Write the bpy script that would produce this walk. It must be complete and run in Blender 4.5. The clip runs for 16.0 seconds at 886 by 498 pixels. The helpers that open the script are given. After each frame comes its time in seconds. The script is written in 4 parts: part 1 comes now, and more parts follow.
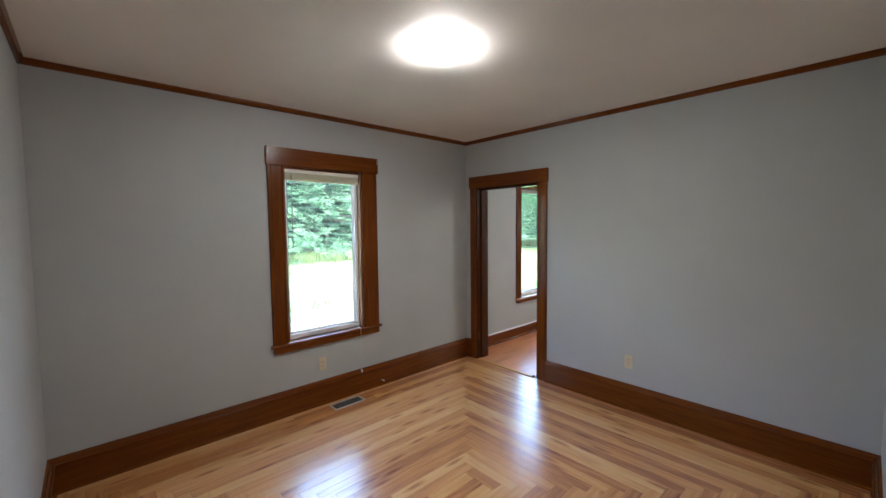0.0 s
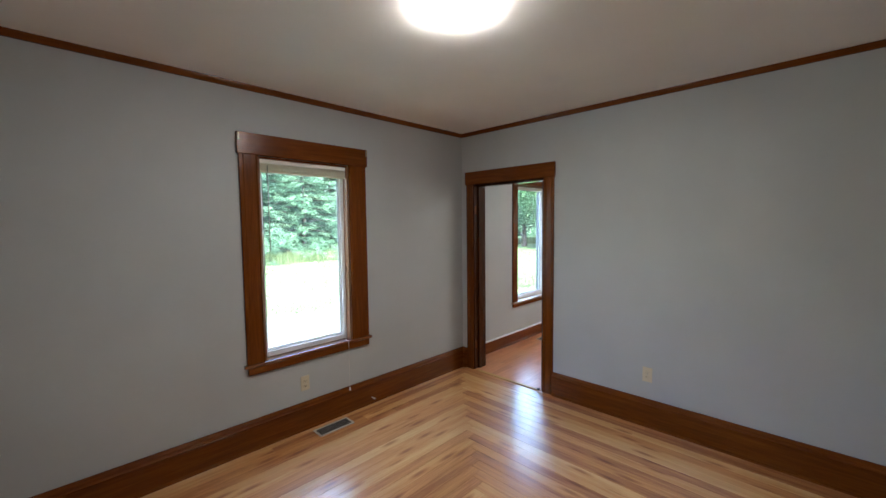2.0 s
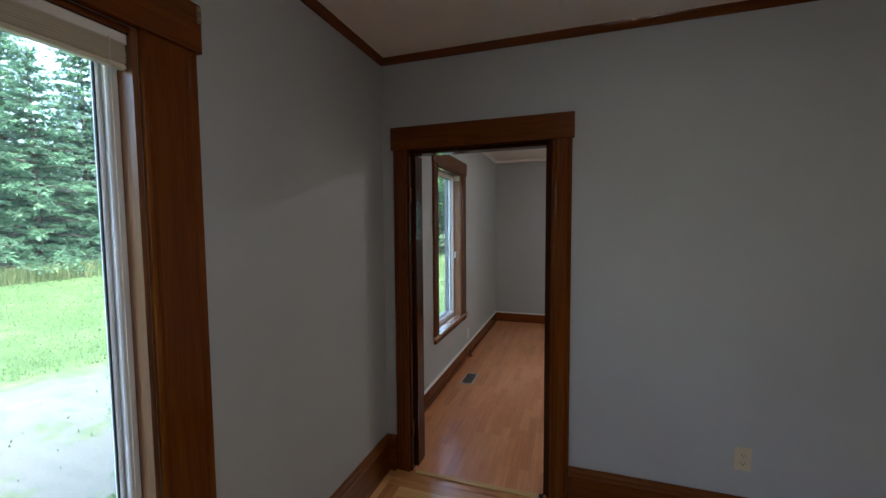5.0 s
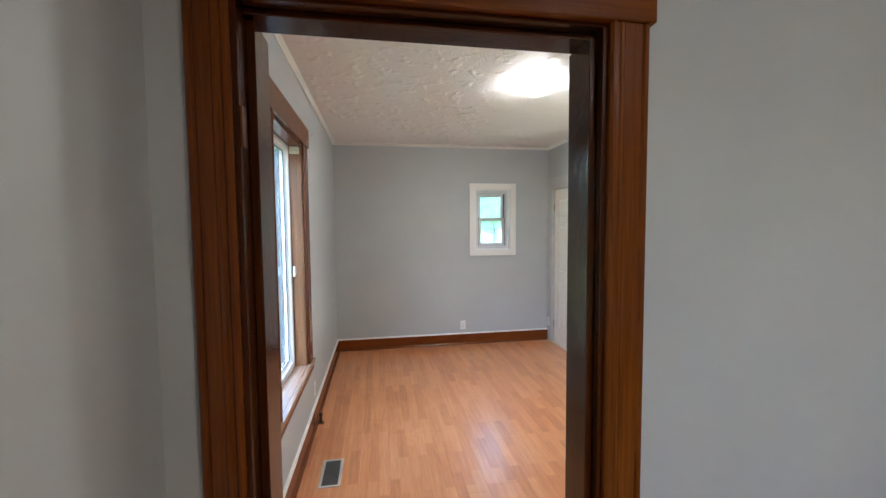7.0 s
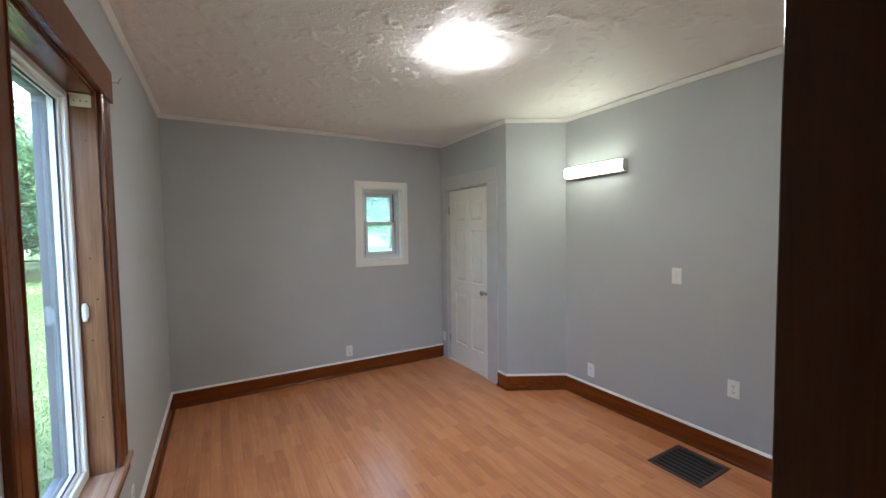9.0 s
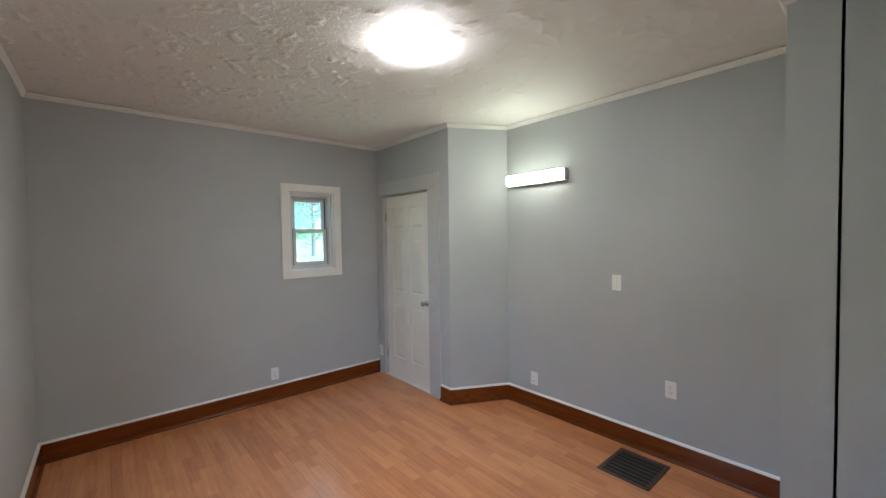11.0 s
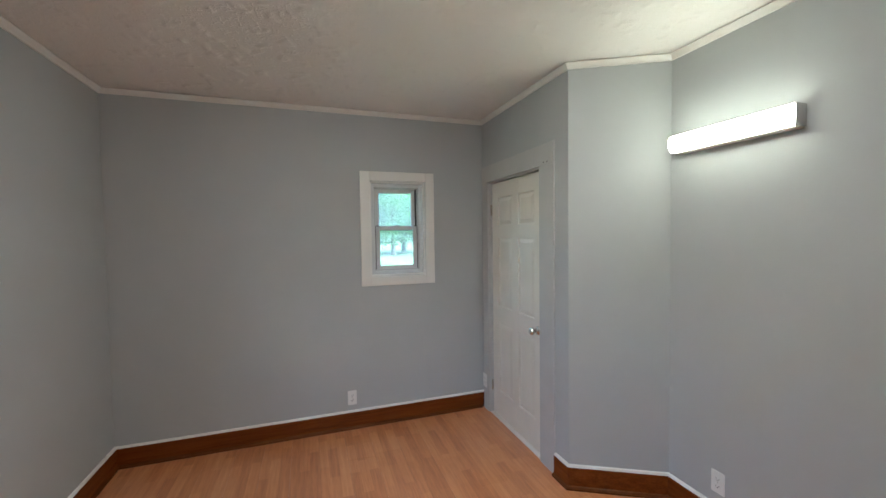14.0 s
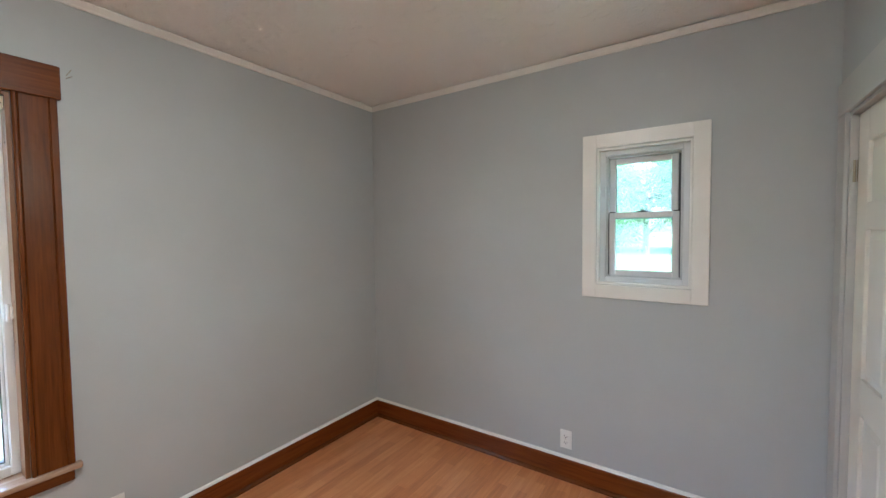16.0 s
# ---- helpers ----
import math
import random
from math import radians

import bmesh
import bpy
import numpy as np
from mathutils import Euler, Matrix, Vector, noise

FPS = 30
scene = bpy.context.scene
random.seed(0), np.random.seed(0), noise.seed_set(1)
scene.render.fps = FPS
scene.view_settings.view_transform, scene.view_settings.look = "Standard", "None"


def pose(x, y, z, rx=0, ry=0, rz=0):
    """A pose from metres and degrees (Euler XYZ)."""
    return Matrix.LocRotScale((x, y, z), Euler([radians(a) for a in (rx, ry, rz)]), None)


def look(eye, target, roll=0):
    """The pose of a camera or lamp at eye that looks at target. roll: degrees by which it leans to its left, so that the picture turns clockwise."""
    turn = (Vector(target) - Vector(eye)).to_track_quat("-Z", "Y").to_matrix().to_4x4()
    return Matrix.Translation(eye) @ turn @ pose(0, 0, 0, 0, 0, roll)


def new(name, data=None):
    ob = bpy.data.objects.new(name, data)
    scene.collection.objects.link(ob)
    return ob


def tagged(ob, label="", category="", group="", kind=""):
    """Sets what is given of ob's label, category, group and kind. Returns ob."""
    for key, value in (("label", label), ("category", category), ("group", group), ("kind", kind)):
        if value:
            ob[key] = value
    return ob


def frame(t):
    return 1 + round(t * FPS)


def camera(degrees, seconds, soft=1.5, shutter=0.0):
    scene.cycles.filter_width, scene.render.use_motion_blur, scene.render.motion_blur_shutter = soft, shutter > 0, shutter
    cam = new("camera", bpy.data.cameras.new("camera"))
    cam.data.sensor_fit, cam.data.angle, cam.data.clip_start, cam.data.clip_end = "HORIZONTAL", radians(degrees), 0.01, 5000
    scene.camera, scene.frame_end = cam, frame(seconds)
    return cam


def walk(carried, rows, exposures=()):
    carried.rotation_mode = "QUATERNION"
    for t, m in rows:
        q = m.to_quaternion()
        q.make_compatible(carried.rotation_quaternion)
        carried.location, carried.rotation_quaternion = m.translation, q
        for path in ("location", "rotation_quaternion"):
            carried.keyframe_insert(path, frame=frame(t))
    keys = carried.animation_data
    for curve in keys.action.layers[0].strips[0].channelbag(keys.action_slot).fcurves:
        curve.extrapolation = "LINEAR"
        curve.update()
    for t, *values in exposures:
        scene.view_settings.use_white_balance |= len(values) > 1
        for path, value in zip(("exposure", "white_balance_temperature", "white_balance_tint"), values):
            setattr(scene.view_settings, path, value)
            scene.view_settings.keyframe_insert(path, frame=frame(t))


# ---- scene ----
cam = camera(97.3, 16.0)
PATH = [
    (0, (-3.448, -3.337, 1.632), (-2.1, -1.865, 1.507), -0.6),
    (0.5, (-3.393, -3.279, 1.637), (-2.037, -1.815, 1.51), -0.6),
    (1, (-3.377, -3.207, 1.641), (-2.015, -1.748, 1.514), -0.6),
    (1.5, (-3.364, -3.082, 1.634), (-1.987, -1.637, 1.511), -0.6),
    (2, (-3.298, -2.933, 1.636), (-1.874, -1.535, 1.505), -0.6),
    (2.5, (-3.123, -2.677, 1.636), (-1.667, -1.313, 1.503), -0.6),
    (3, (-3.004, -2.337, 1.627), (-1.504, -1.021, 1.486), -0.4),
    (3.5, (-2.838, -2.0, 1.607), (-1.245, -0.798, 1.47), -0.5),
    (4, (-2.66, -1.694, 1.601), (-0.964, -0.642, 1.47), -0.5),
    (4.5, (-2.477, -1.38, 1.613), (-0.676, -0.52, 1.479), -0.5),
    (4.7, (-2.398, -1.282, 1.607), (-0.557, -0.511, 1.476), -0.5),
    (6.8, (-1.013, -0.52, 1.558), (0.97, -0.753, 1.446), -0.3),
    (7, (-0.909, -0.466, 1.56), (1.06, -0.795, 1.446), -0.5),
    (7.5, (-0.675, -0.406, 1.537), (1.243, -0.968, 1.433), -0.45),
    (8, (-0.443, -0.392, 1.543), (1.398, -1.165, 1.443), -0.65),
    (8.5, (-0.238, -0.365, 1.542), (1.549, -1.258, 1.448), -0.75),
    (9, (-0.096, -0.356, 1.565), (1.636, -1.353, 1.470), -0.8),
    (9.5, (-0.032, -0.345, 1.548), (1.608, -1.483, 1.464), -0.8),
    (9.7, (-0.003, -0.338, 1.553), (1.601, -1.527, 1.470), -0.75),
    (11.8, (0.254, -0.359, 1.579), (1.758, -1.675, 1.515), -0.8),
    (12, (0.289, -0.399, 1.583), (1.811, -1.695, 1.517), -0.8),
    (12.5, (0.468, -0.508, 1.623), (2.03, -1.755, 1.542), -0.8),
    (13, (0.668, -0.707, 1.624), (2.305, -1.853, 1.547), -0.9),
    (13.5, (0.763, -0.945, 1.6), (2.498, -1.938, 1.531), -0.9),
    (14, (0.84, -1.261, 1.595), (2.732, -1.907, 1.52), -0.8),
    (14.5, (1.056, -1.505, 1.609), (3.036, -1.775, 1.519), -0.9),
    (15, (1.23, -1.735, 1.585), (3.223, -1.601, 1.505), -1.05),
    (15.5, (1.427, -1.981, 1.586), (3.329, -1.367, 1.507), -0.8),
    (16, (1.675, -2.27, 1.567), (3.335, -1.155, 1.481), -0.6),
]
EXPOSURES = [(0, 5.0), (1.5, 4.93), (3.0, 4.8), (4.0, 4.2), (4.7, 3.78), (5.8, 4.35), (6.8, 5.15), (7.6, 5.2), (8.1, 5.05), (8.6, 4.72), (9.7, 4.52), (11.8, 4.58), (14.0, 4.58), (14.6, 4.6), (16, 4.97)]
walk(cam, [(t, look(eye, target, roll)) for t, eye, target, roll in PATH], EXPOSURES)

# ---- world, sun, exposure ----
world = bpy.data.worlds.new("world")
scene.world = world
world.use_nodes = True
wn = world.node_tree.nodes
sky = wn.new("ShaderNodeTexSky")
sky.sky_type, sky.sun_disc = "NISHITA", False
sky.sun_elevation, sky.sun_rotation = radians(48), radians(210)
sky.air_density, sky.dust_density, sky.ozone_density = 1.0, 4.0, 1.0
wn["Background"].inputs["Strength"].default_value = 0.15
world.node_tree.links.new(sky.outputs["Color"], wn["Background"].inputs["Color"])
sun = new("sun", bpy.data.lights.new("sun", "SUN"))
sun.data.energy, sun.data.angle, sun.data.color = 0.7, radians(40), (1.0, 0.96, 0.9)
sun.matrix_world = pose(0, 0, 30, 42, 0, -30)

STRIP_ROOM_LAMP_POWER = 3.6
LAMINATE_ROOM_LAMP_POWER = 4.8
BAR_LAMP_POWER = 1.15

# ---- materials ----


def material(name):
    m = bpy.data.materials.new(name)
    m.use_nodes = True
    return m, m.node_tree.nodes, m.node_tree.links, m.node_tree.nodes["Principled BSDF"]


def node(nodes, kind, **values):
    n = nodes.new(kind)
    for key, value in values.items():
        n.inputs[key].default_value = value
    return n


def ramp(nodes, stops):
    r = nodes.new("ShaderNodeValToRGB")
    e = r.color_ramp.elements
    while len(e) < len(stops):
        e.new(0.5)
    for el, (p, c) in zip(e, stops):
        el.position, el.color = p, (*c, 1)
    return r


def bump(nodes, links, height, target, strength, distance):
    b = node(nodes, "ShaderNodeBump", Strength=strength, Distance=distance)
    links.new(height, b.inputs["Height"])
    links.new(b.outputs["Normal"], target.inputs["Normal"])
    return b


def plain(name, colour, rough=0.5, metal=0.0, vary=0.08, scale=6.0, relief=0.0, fine=180.0):
    """A painted, plastic or metal surface with faint unevenness at two scales."""
    m, nodes, links, p = material(name)
    pos = nodes.new("ShaderNodeNewGeometry")
    big = node(nodes, "ShaderNodeTexNoise", Scale=scale, Detail=4.0)
    links.new(pos.outputs["Position"], big.inputs["Vector"])
    dark = tuple(c * (1 - vary) for c in colour)
    light = tuple(min(1, c * (1 + vary)) for c in colour)
    r = ramp(nodes, [(0.3, dark), (0.7, light)])
    links.new(big.outputs["Fac"], r.inputs["Fac"])
    links.new(r.outputs["Color"], p.inputs["Base Color"])
    p.inputs["Metallic"].default_value = metal
    rr = node(nodes, "ShaderNodeMapRange")
    rr.inputs["To Min"].default_value, rr.inputs["To Max"].default_value = rough * 0.85, min(1, rough * 1.15)
    links.new(big.outputs["Fac"], rr.inputs["Value"])
    links.new(rr.outputs["Result"], p.inputs["Roughness"])
    if relief:
        f = node(nodes, "ShaderNodeTexNoise", Scale=fine, Detail=3.0)
        links.new(pos.outputs["Position"], f.inputs["Vector"])
        bump(nodes, links, f.outputs["Fac"], p, relief, 0.002)
    return m


def glow(name, colour, power):
    m, nodes, links, p = material(name)
    p.inputs["Base Color"].default_value = (0.85, 0.85, 0.83, 1)
    p.inputs["Roughness"].default_value = 0.35
    p.inputs["Emission Color"].default_value = (*colour, 1)
    p.inputs["Emission Strength"].default_value = power
    return m


def wood(name, dark, mid, light, grain, rough=0.3, coat=0.0, per_piece=False, knots=0.0, crazed=0.0):
    """Timber with its grain along the axis grain (0, 1 or 2); crazed: how far its old varnish has wrinkled."""
    m, nodes, links, p = material(name)
    pos = nodes.new("ShaderNodeNewGeometry")
    vec = pos.outputs["Position"]
    info = nodes.new("ShaderNodeObjectInfo")
    if per_piece:
        shift = node(nodes, "ShaderNodeVectorMath")
        shift.operation = "MULTIPLY_ADD"
        shift.inputs[1].default_value = (1, 1, 1)
        links.new(vec, shift.inputs[0])
        lots = node(nodes, "ShaderNodeVectorMath")
        lots.operation = "SCALE"
        lots.inputs[0].default_value = (13.0, 29.0, 7.0)
        links.new(info.outputs["Random"], lots.inputs["Scale"])
        links.new(lots.outputs["Vector"], shift.inputs[2])
        vec = shift.outputs["Vector"]
    stretch = nodes.new("ShaderNodeMapping")
    s = [26.0, 26.0, 26.0]
    s[grain] = 1.6
    stretch.inputs["Scale"].default_value = s
    links.new(vec, stretch.inputs["Vector"])
    bands = node(nodes, "ShaderNodeTexNoise", Scale=1.0, Detail=6.0, Roughness=0.6, Distortion=0.6)
    links.new(stretch.outputs["Vector"], bands.inputs["Vector"])
    s2 = [160.0, 160.0, 160.0]
    s2[grain] = 6.0
    fine_map = nodes.new("ShaderNodeMapping")
    fine_map.inputs["Scale"].default_value = s2
    links.new(vec, fine_map.inputs["Vector"])
    fine = node(nodes, "ShaderNodeTexNoise", Scale=1.0, Detail=3.0)
    links.new(fine_map.outputs["Vector"], fine.inputs["Vector"])
    mix = node(nodes, "ShaderNodeMix")
    mix.inputs["Factor"].default_value = 0.35
    links.new(bands.outputs["Fac"], mix.inputs["A"])
    links.new(fine.outputs["Fac"], mix.inputs["B"])
    value = mix.outputs["Result"]
    if per_piece:
        add = nodes.new("ShaderNodeMath")
        add.operation = "MULTIPLY_ADD"
        add.inputs[1].default_value = 0.38
        links.new(info.outputs["Random"], add.inputs[0])
        less = nodes.new("ShaderNodeMath")
        less.operation = "SUBTRACT"
        less.inputs[1].default_value = 0.19
        links.new(value, less.inputs[0])
        links.new(less.outputs["Value"], add.inputs[2])
        value = add.outputs["Value"]
    r = ramp(nodes, [(0.25, dark), (0.5, mid), (0.78, light)])
    links.new(value, r.inputs["Fac"])
    colour = r.outputs["Color"]
    if knots:
        kmap = nodes.new("ShaderNodeMapping")
        ks = [7.0, 7.0, 7.0]
        ks[grain] = 1.5
        kmap.inputs["Scale"].default_value = ks
        links.new(vec, kmap.inputs["Vector"])
        kn = node(nodes, "ShaderNodeTexVoronoi", Scale=1.0, Randomness=1.0)
        kn.voronoi_dimensions = "2D"
        links.new(kmap.outputs["Vector"], kn.inputs["Vector"])
        kr = ramp(nodes, [(0.04, (0.42, 0.24, 0.15)), (0.09, (0.72, 0.56, 0.44)), (0.16, (1, 1, 1))])
        links.new(kn.outputs["Distance"], kr.inputs["Fac"])
        km = nodes.new("ShaderNodeMix")
        km.data_type, km.blend_type = "RGBA", "MULTIPLY"
        km.inputs["Factor"].default_value = knots
        links.new(colour, km.inputs["A"])
        links.new(kr.outputs["Color"], km.inputs["B"])
        colour = km.outputs["Result"]
    links.new(colour, p.inputs["Base Color"])
    wear = node(nodes, "ShaderNodeTexNoise", Scale=3.0, Detail=5.0)
    links.new(pos.outputs["Position"], wear.inputs["Vector"])
    rr = node(nodes, "ShaderNodeMapRange")
    rr.inputs["From Min"].default_value, rr.inputs["From Max"].default_value = 0.3, 0.7
    rr.inputs["To Min"].default_value, rr.inputs["To Max"].default_value = rough * 0.92, rough * 1.12
    links.new(wear.outputs["Fac"], rr.inputs["Value"])
    links.new(rr.outputs["Result"], p.inputs["Roughness"])
    p.inputs["Specular IOR Level"].default_value = 0.5 if coat else (0.32 if crazed else 0.2)
    p.inputs["Coat Weight"].default_value = coat
    p.inputs["Coat IOR"].default_value = 1.75
    p.inputs["Coat Roughness"].default_value = 0.23
    b1 = bump(nodes, links, value, p, 0.06, 0.0015)
    if crazed:
        wrinkle = node(nodes, "ShaderNodeTexNoise", Scale=34.0, Detail=4.0, Roughness=0.6)
        links.new(pos.outputs["Position"], wrinkle.inputs["Vector"])
        b2 = node(nodes, "ShaderNodeBump", Strength=crazed, Distance=0.004)
        links.new(wrinkle.outputs["Fac"], b2.inputs["Height"])
        links.new(b1.outputs["Normal"], b2.inputs["Normal"])
        links.new(b2.outputs["Normal"], p.inputs["Normal"])
    return m


def laminate_material():
    """Three-strip laminate board: blocks of slightly differing tone printed along x, with fine straight grain."""
    m, nodes, links, p = material("laminate")
    pos = nodes.new("ShaderNodeNewGeometry")
    brick = nodes.new("ShaderNodeTexBrick")
    brick.offset, brick.squash = 0.37, 1.0
    brick.inputs["Color1"].default_value = (0.0, 0.0, 0.0, 1)
    brick.inputs["Color2"].default_value = (1.0, 1.0, 1.0, 1)
    brick.inputs["Mortar"].default_value = (0.3, 0.3, 0.3, 1)
    for key, value in (("Scale", 1.0), ("Mortar Size", 0.0005), ("Mortar Smooth", 0.2), ("Bias", 0.0), ("Brick Width", 0.36), ("Row Height", 0.0643)):
        brick.inputs[key].default_value = value
    links.new(pos.outputs["Position"], brick.inputs["Vector"])

    def streaks(along, across, detail):
        maps = nodes.new("ShaderNodeMapping")
        maps.inputs["Scale"].default_value = (along, across, 1.0)
        links.new(pos.outputs["Position"], maps.inputs["Vector"])
        n = node(nodes, "ShaderNodeTexNoise", Scale=1.0, Detail=detail, Roughness=0.6)
        links.new(maps.outputs["Vector"], n.inputs["Vector"])
        return n.outputs["Fac"]

    def blend(a, k, b):
        n = nodes.new("ShaderNodeMath")
        n.operation = "MULTIPLY_ADD"
        n.inputs[1].default_value = k
        links.new(a, n.inputs[0])
        if isinstance(b, float):
            n.inputs[2].default_value = b
        else:
            links.new(b, n.inputs[2])
        return n.outputs["Value"]

    info = nodes.new("ShaderNodeObjectInfo")
    grain = streaks(2.2, 42.0, 4.0)
    pores = streaks(9.0, 110.0, 2.0)
    tone = blend(brick.outputs["Color"], 0.26, blend(grain, 0.60, blend(pores, 0.34, blend(info.outputs["Random"], 0.08, 0.03))))
    r = ramp(nodes, [(0.38, (0.40, 0.130, 0.046)), (0.66, (0.59, 0.230, 0.090)), (0.95, (0.72, 0.335, 0.155))])
    links.new(tone, r.inputs["Fac"])
    links.new(r.outputs["Color"], p.inputs["Base Color"])
    wear = node(nodes, "ShaderNodeTexNoise", Scale=2.2, Detail=6.0)
    links.new(pos.outputs["Position"], wear.inputs["Vector"])
    rr = node(nodes, "ShaderNodeMapRange")
    rr.inputs["From Min"].default_value, rr.inputs["From Max"].default_value = 0.3, 0.7
    rr.inputs["To Min"].default_value, rr.inputs["To Max"].default_value = 0.285, 0.325
    links.new(wear.outputs["Fac"], rr.inputs["Value"])
    links.new(rr.outputs["Result"], p.inputs["Roughness"])
    p.inputs["Coat Weight"].default_value = 0.6
    p.inputs["Coat Roughness"].default_value = 0.28
    bump(nodes, links, pores, p, 0.05, 0.001)
    return m


def wall_material(name, colour):
    m, nodes, links, p = material(name)
    pos = nodes.new("ShaderNodeNewGeometry")
    big = node(nodes, "ShaderNodeTexNoise", Scale=1.3, Detail=5.0)
    links.new(pos.outputs["Position"], big.inputs["Vector"])
    r = ramp(nodes, [(0.3, tuple(c * 0.95 for c in colour)), (0.7, tuple(c * 1.04 for c in colour))])
    links.new(big.outputs["Fac"], r.inputs["Fac"])
    links.new(r.outputs["Color"], p.inputs["Base Color"])
    p.inputs["Roughness"].default_value = 0.55
    p.inputs["Specular IOR Level"].default_value = 0.35
    fine = node(nodes, "ShaderNodeTexNoise", Scale=260.0, Detail=2.0)
    mid = node(nodes, "ShaderNodeTexNoise", Scale=9.0, Detail=4.0)
    links.new(pos.outputs["Position"], fine.inputs["Vector"])
    links.new(pos.outputs["Position"], mid.inputs["Vector"])
    b1 = node(nodes, "ShaderNodeBump", Strength=0.10, Distance=0.001)
    links.new(fine.outputs["Fac"], b1.inputs["Height"])
    b2 = node(nodes, "ShaderNodeBump", Strength=0.12, Distance=0.012)
    links.new(mid.outputs["Fac"], b2.inputs["Height"])
    links.new(b1.outputs["Normal"], b2.inputs["Normal"])
    links.new(b2.outputs["Normal"], p.inputs["Normal"])
    return m


def stomped_material():
    """White ceiling with a trowelled, stomped texture."""
    m, nodes, links, p = material("stomped_plaster")
    pos = nodes.new("ShaderNodeNewGeometry")
    p.inputs["Base Color"].default_value = (0.87, 0.85, 0.82, 1)
    p.inputs["Roughness"].default_value = 0.6
    n2 = node(nodes, "ShaderNodeTexNoise", Scale=48.0, Detail=4.0, Distortion=0.8)
    links.new(pos.outputs["Position"], n2.inputs["Vector"])
    r2 = ramp(nodes, [(0.5, (0, 0, 0)), (0.68, (1, 1, 1))])
    links.new(n2.outputs["Fac"], r2.inputs["Fac"])
    bump(nodes, links, r2.outputs["Color"], p, 0.42, 0.003)
    return m


def glass_material(name, tint=(1, 1, 1), dust_haze=0.0):
    m, nodes, links, p = material(name)
    nodes.remove(p)
    clear = nodes.new("ShaderNodeBsdfTransparent")
    clear.inputs["Color"].default_value = (*tint, 1)
    gloss = node(nodes, "ShaderNodeBsdfGlossy", Roughness=0.02)
    facing = node(nodes, "ShaderNodeLayerWeight", Blend=0.5)
    power = nodes.new("ShaderNodeMath")
    power.operation = "POWER"
    power.inputs[1].default_value = 5.0
    links.new(facing.outputs["Facing"], power.inputs[0])
    fr = node(nodes, "ShaderNodeMapRange")
    fr.inputs["To Min"].default_value, fr.inputs["To Max"].default_value = 0.035, 0.7
    links.new(power.outputs["Value"], fr.inputs["Value"])
    mix = nodes.new("ShaderNodeMixShader")
    links.new(fr.outputs["Result"], mix.inputs["Fac"])
    links.new(clear.outputs["BSDF"], mix.inputs[1])
    links.new(gloss.outputs["BSDF"], mix.inputs[2])
    result = mix.outputs["Shader"]
    # Milky film: dust on the tinted panes, painted window glare on the clear ones.
    if dust_haze:
        film = nodes.new("ShaderNodeBsdfTranslucent")
        film.inputs["Color"].default_value = (0.84, 0.94, 0.94, 1)
        dust_veil = nodes.new("ShaderNodeMixShader")
        dust_veil.inputs["Fac"].default_value = dust_haze
        links.new(result, dust_veil.inputs[1])
        links.new(film.outputs["BSDF"], dust_veil.inputs[2])
        result = dust_veil.outputs["Shader"]
    links.new(result, nodes["Material Output"].inputs["Surface"])
    return m


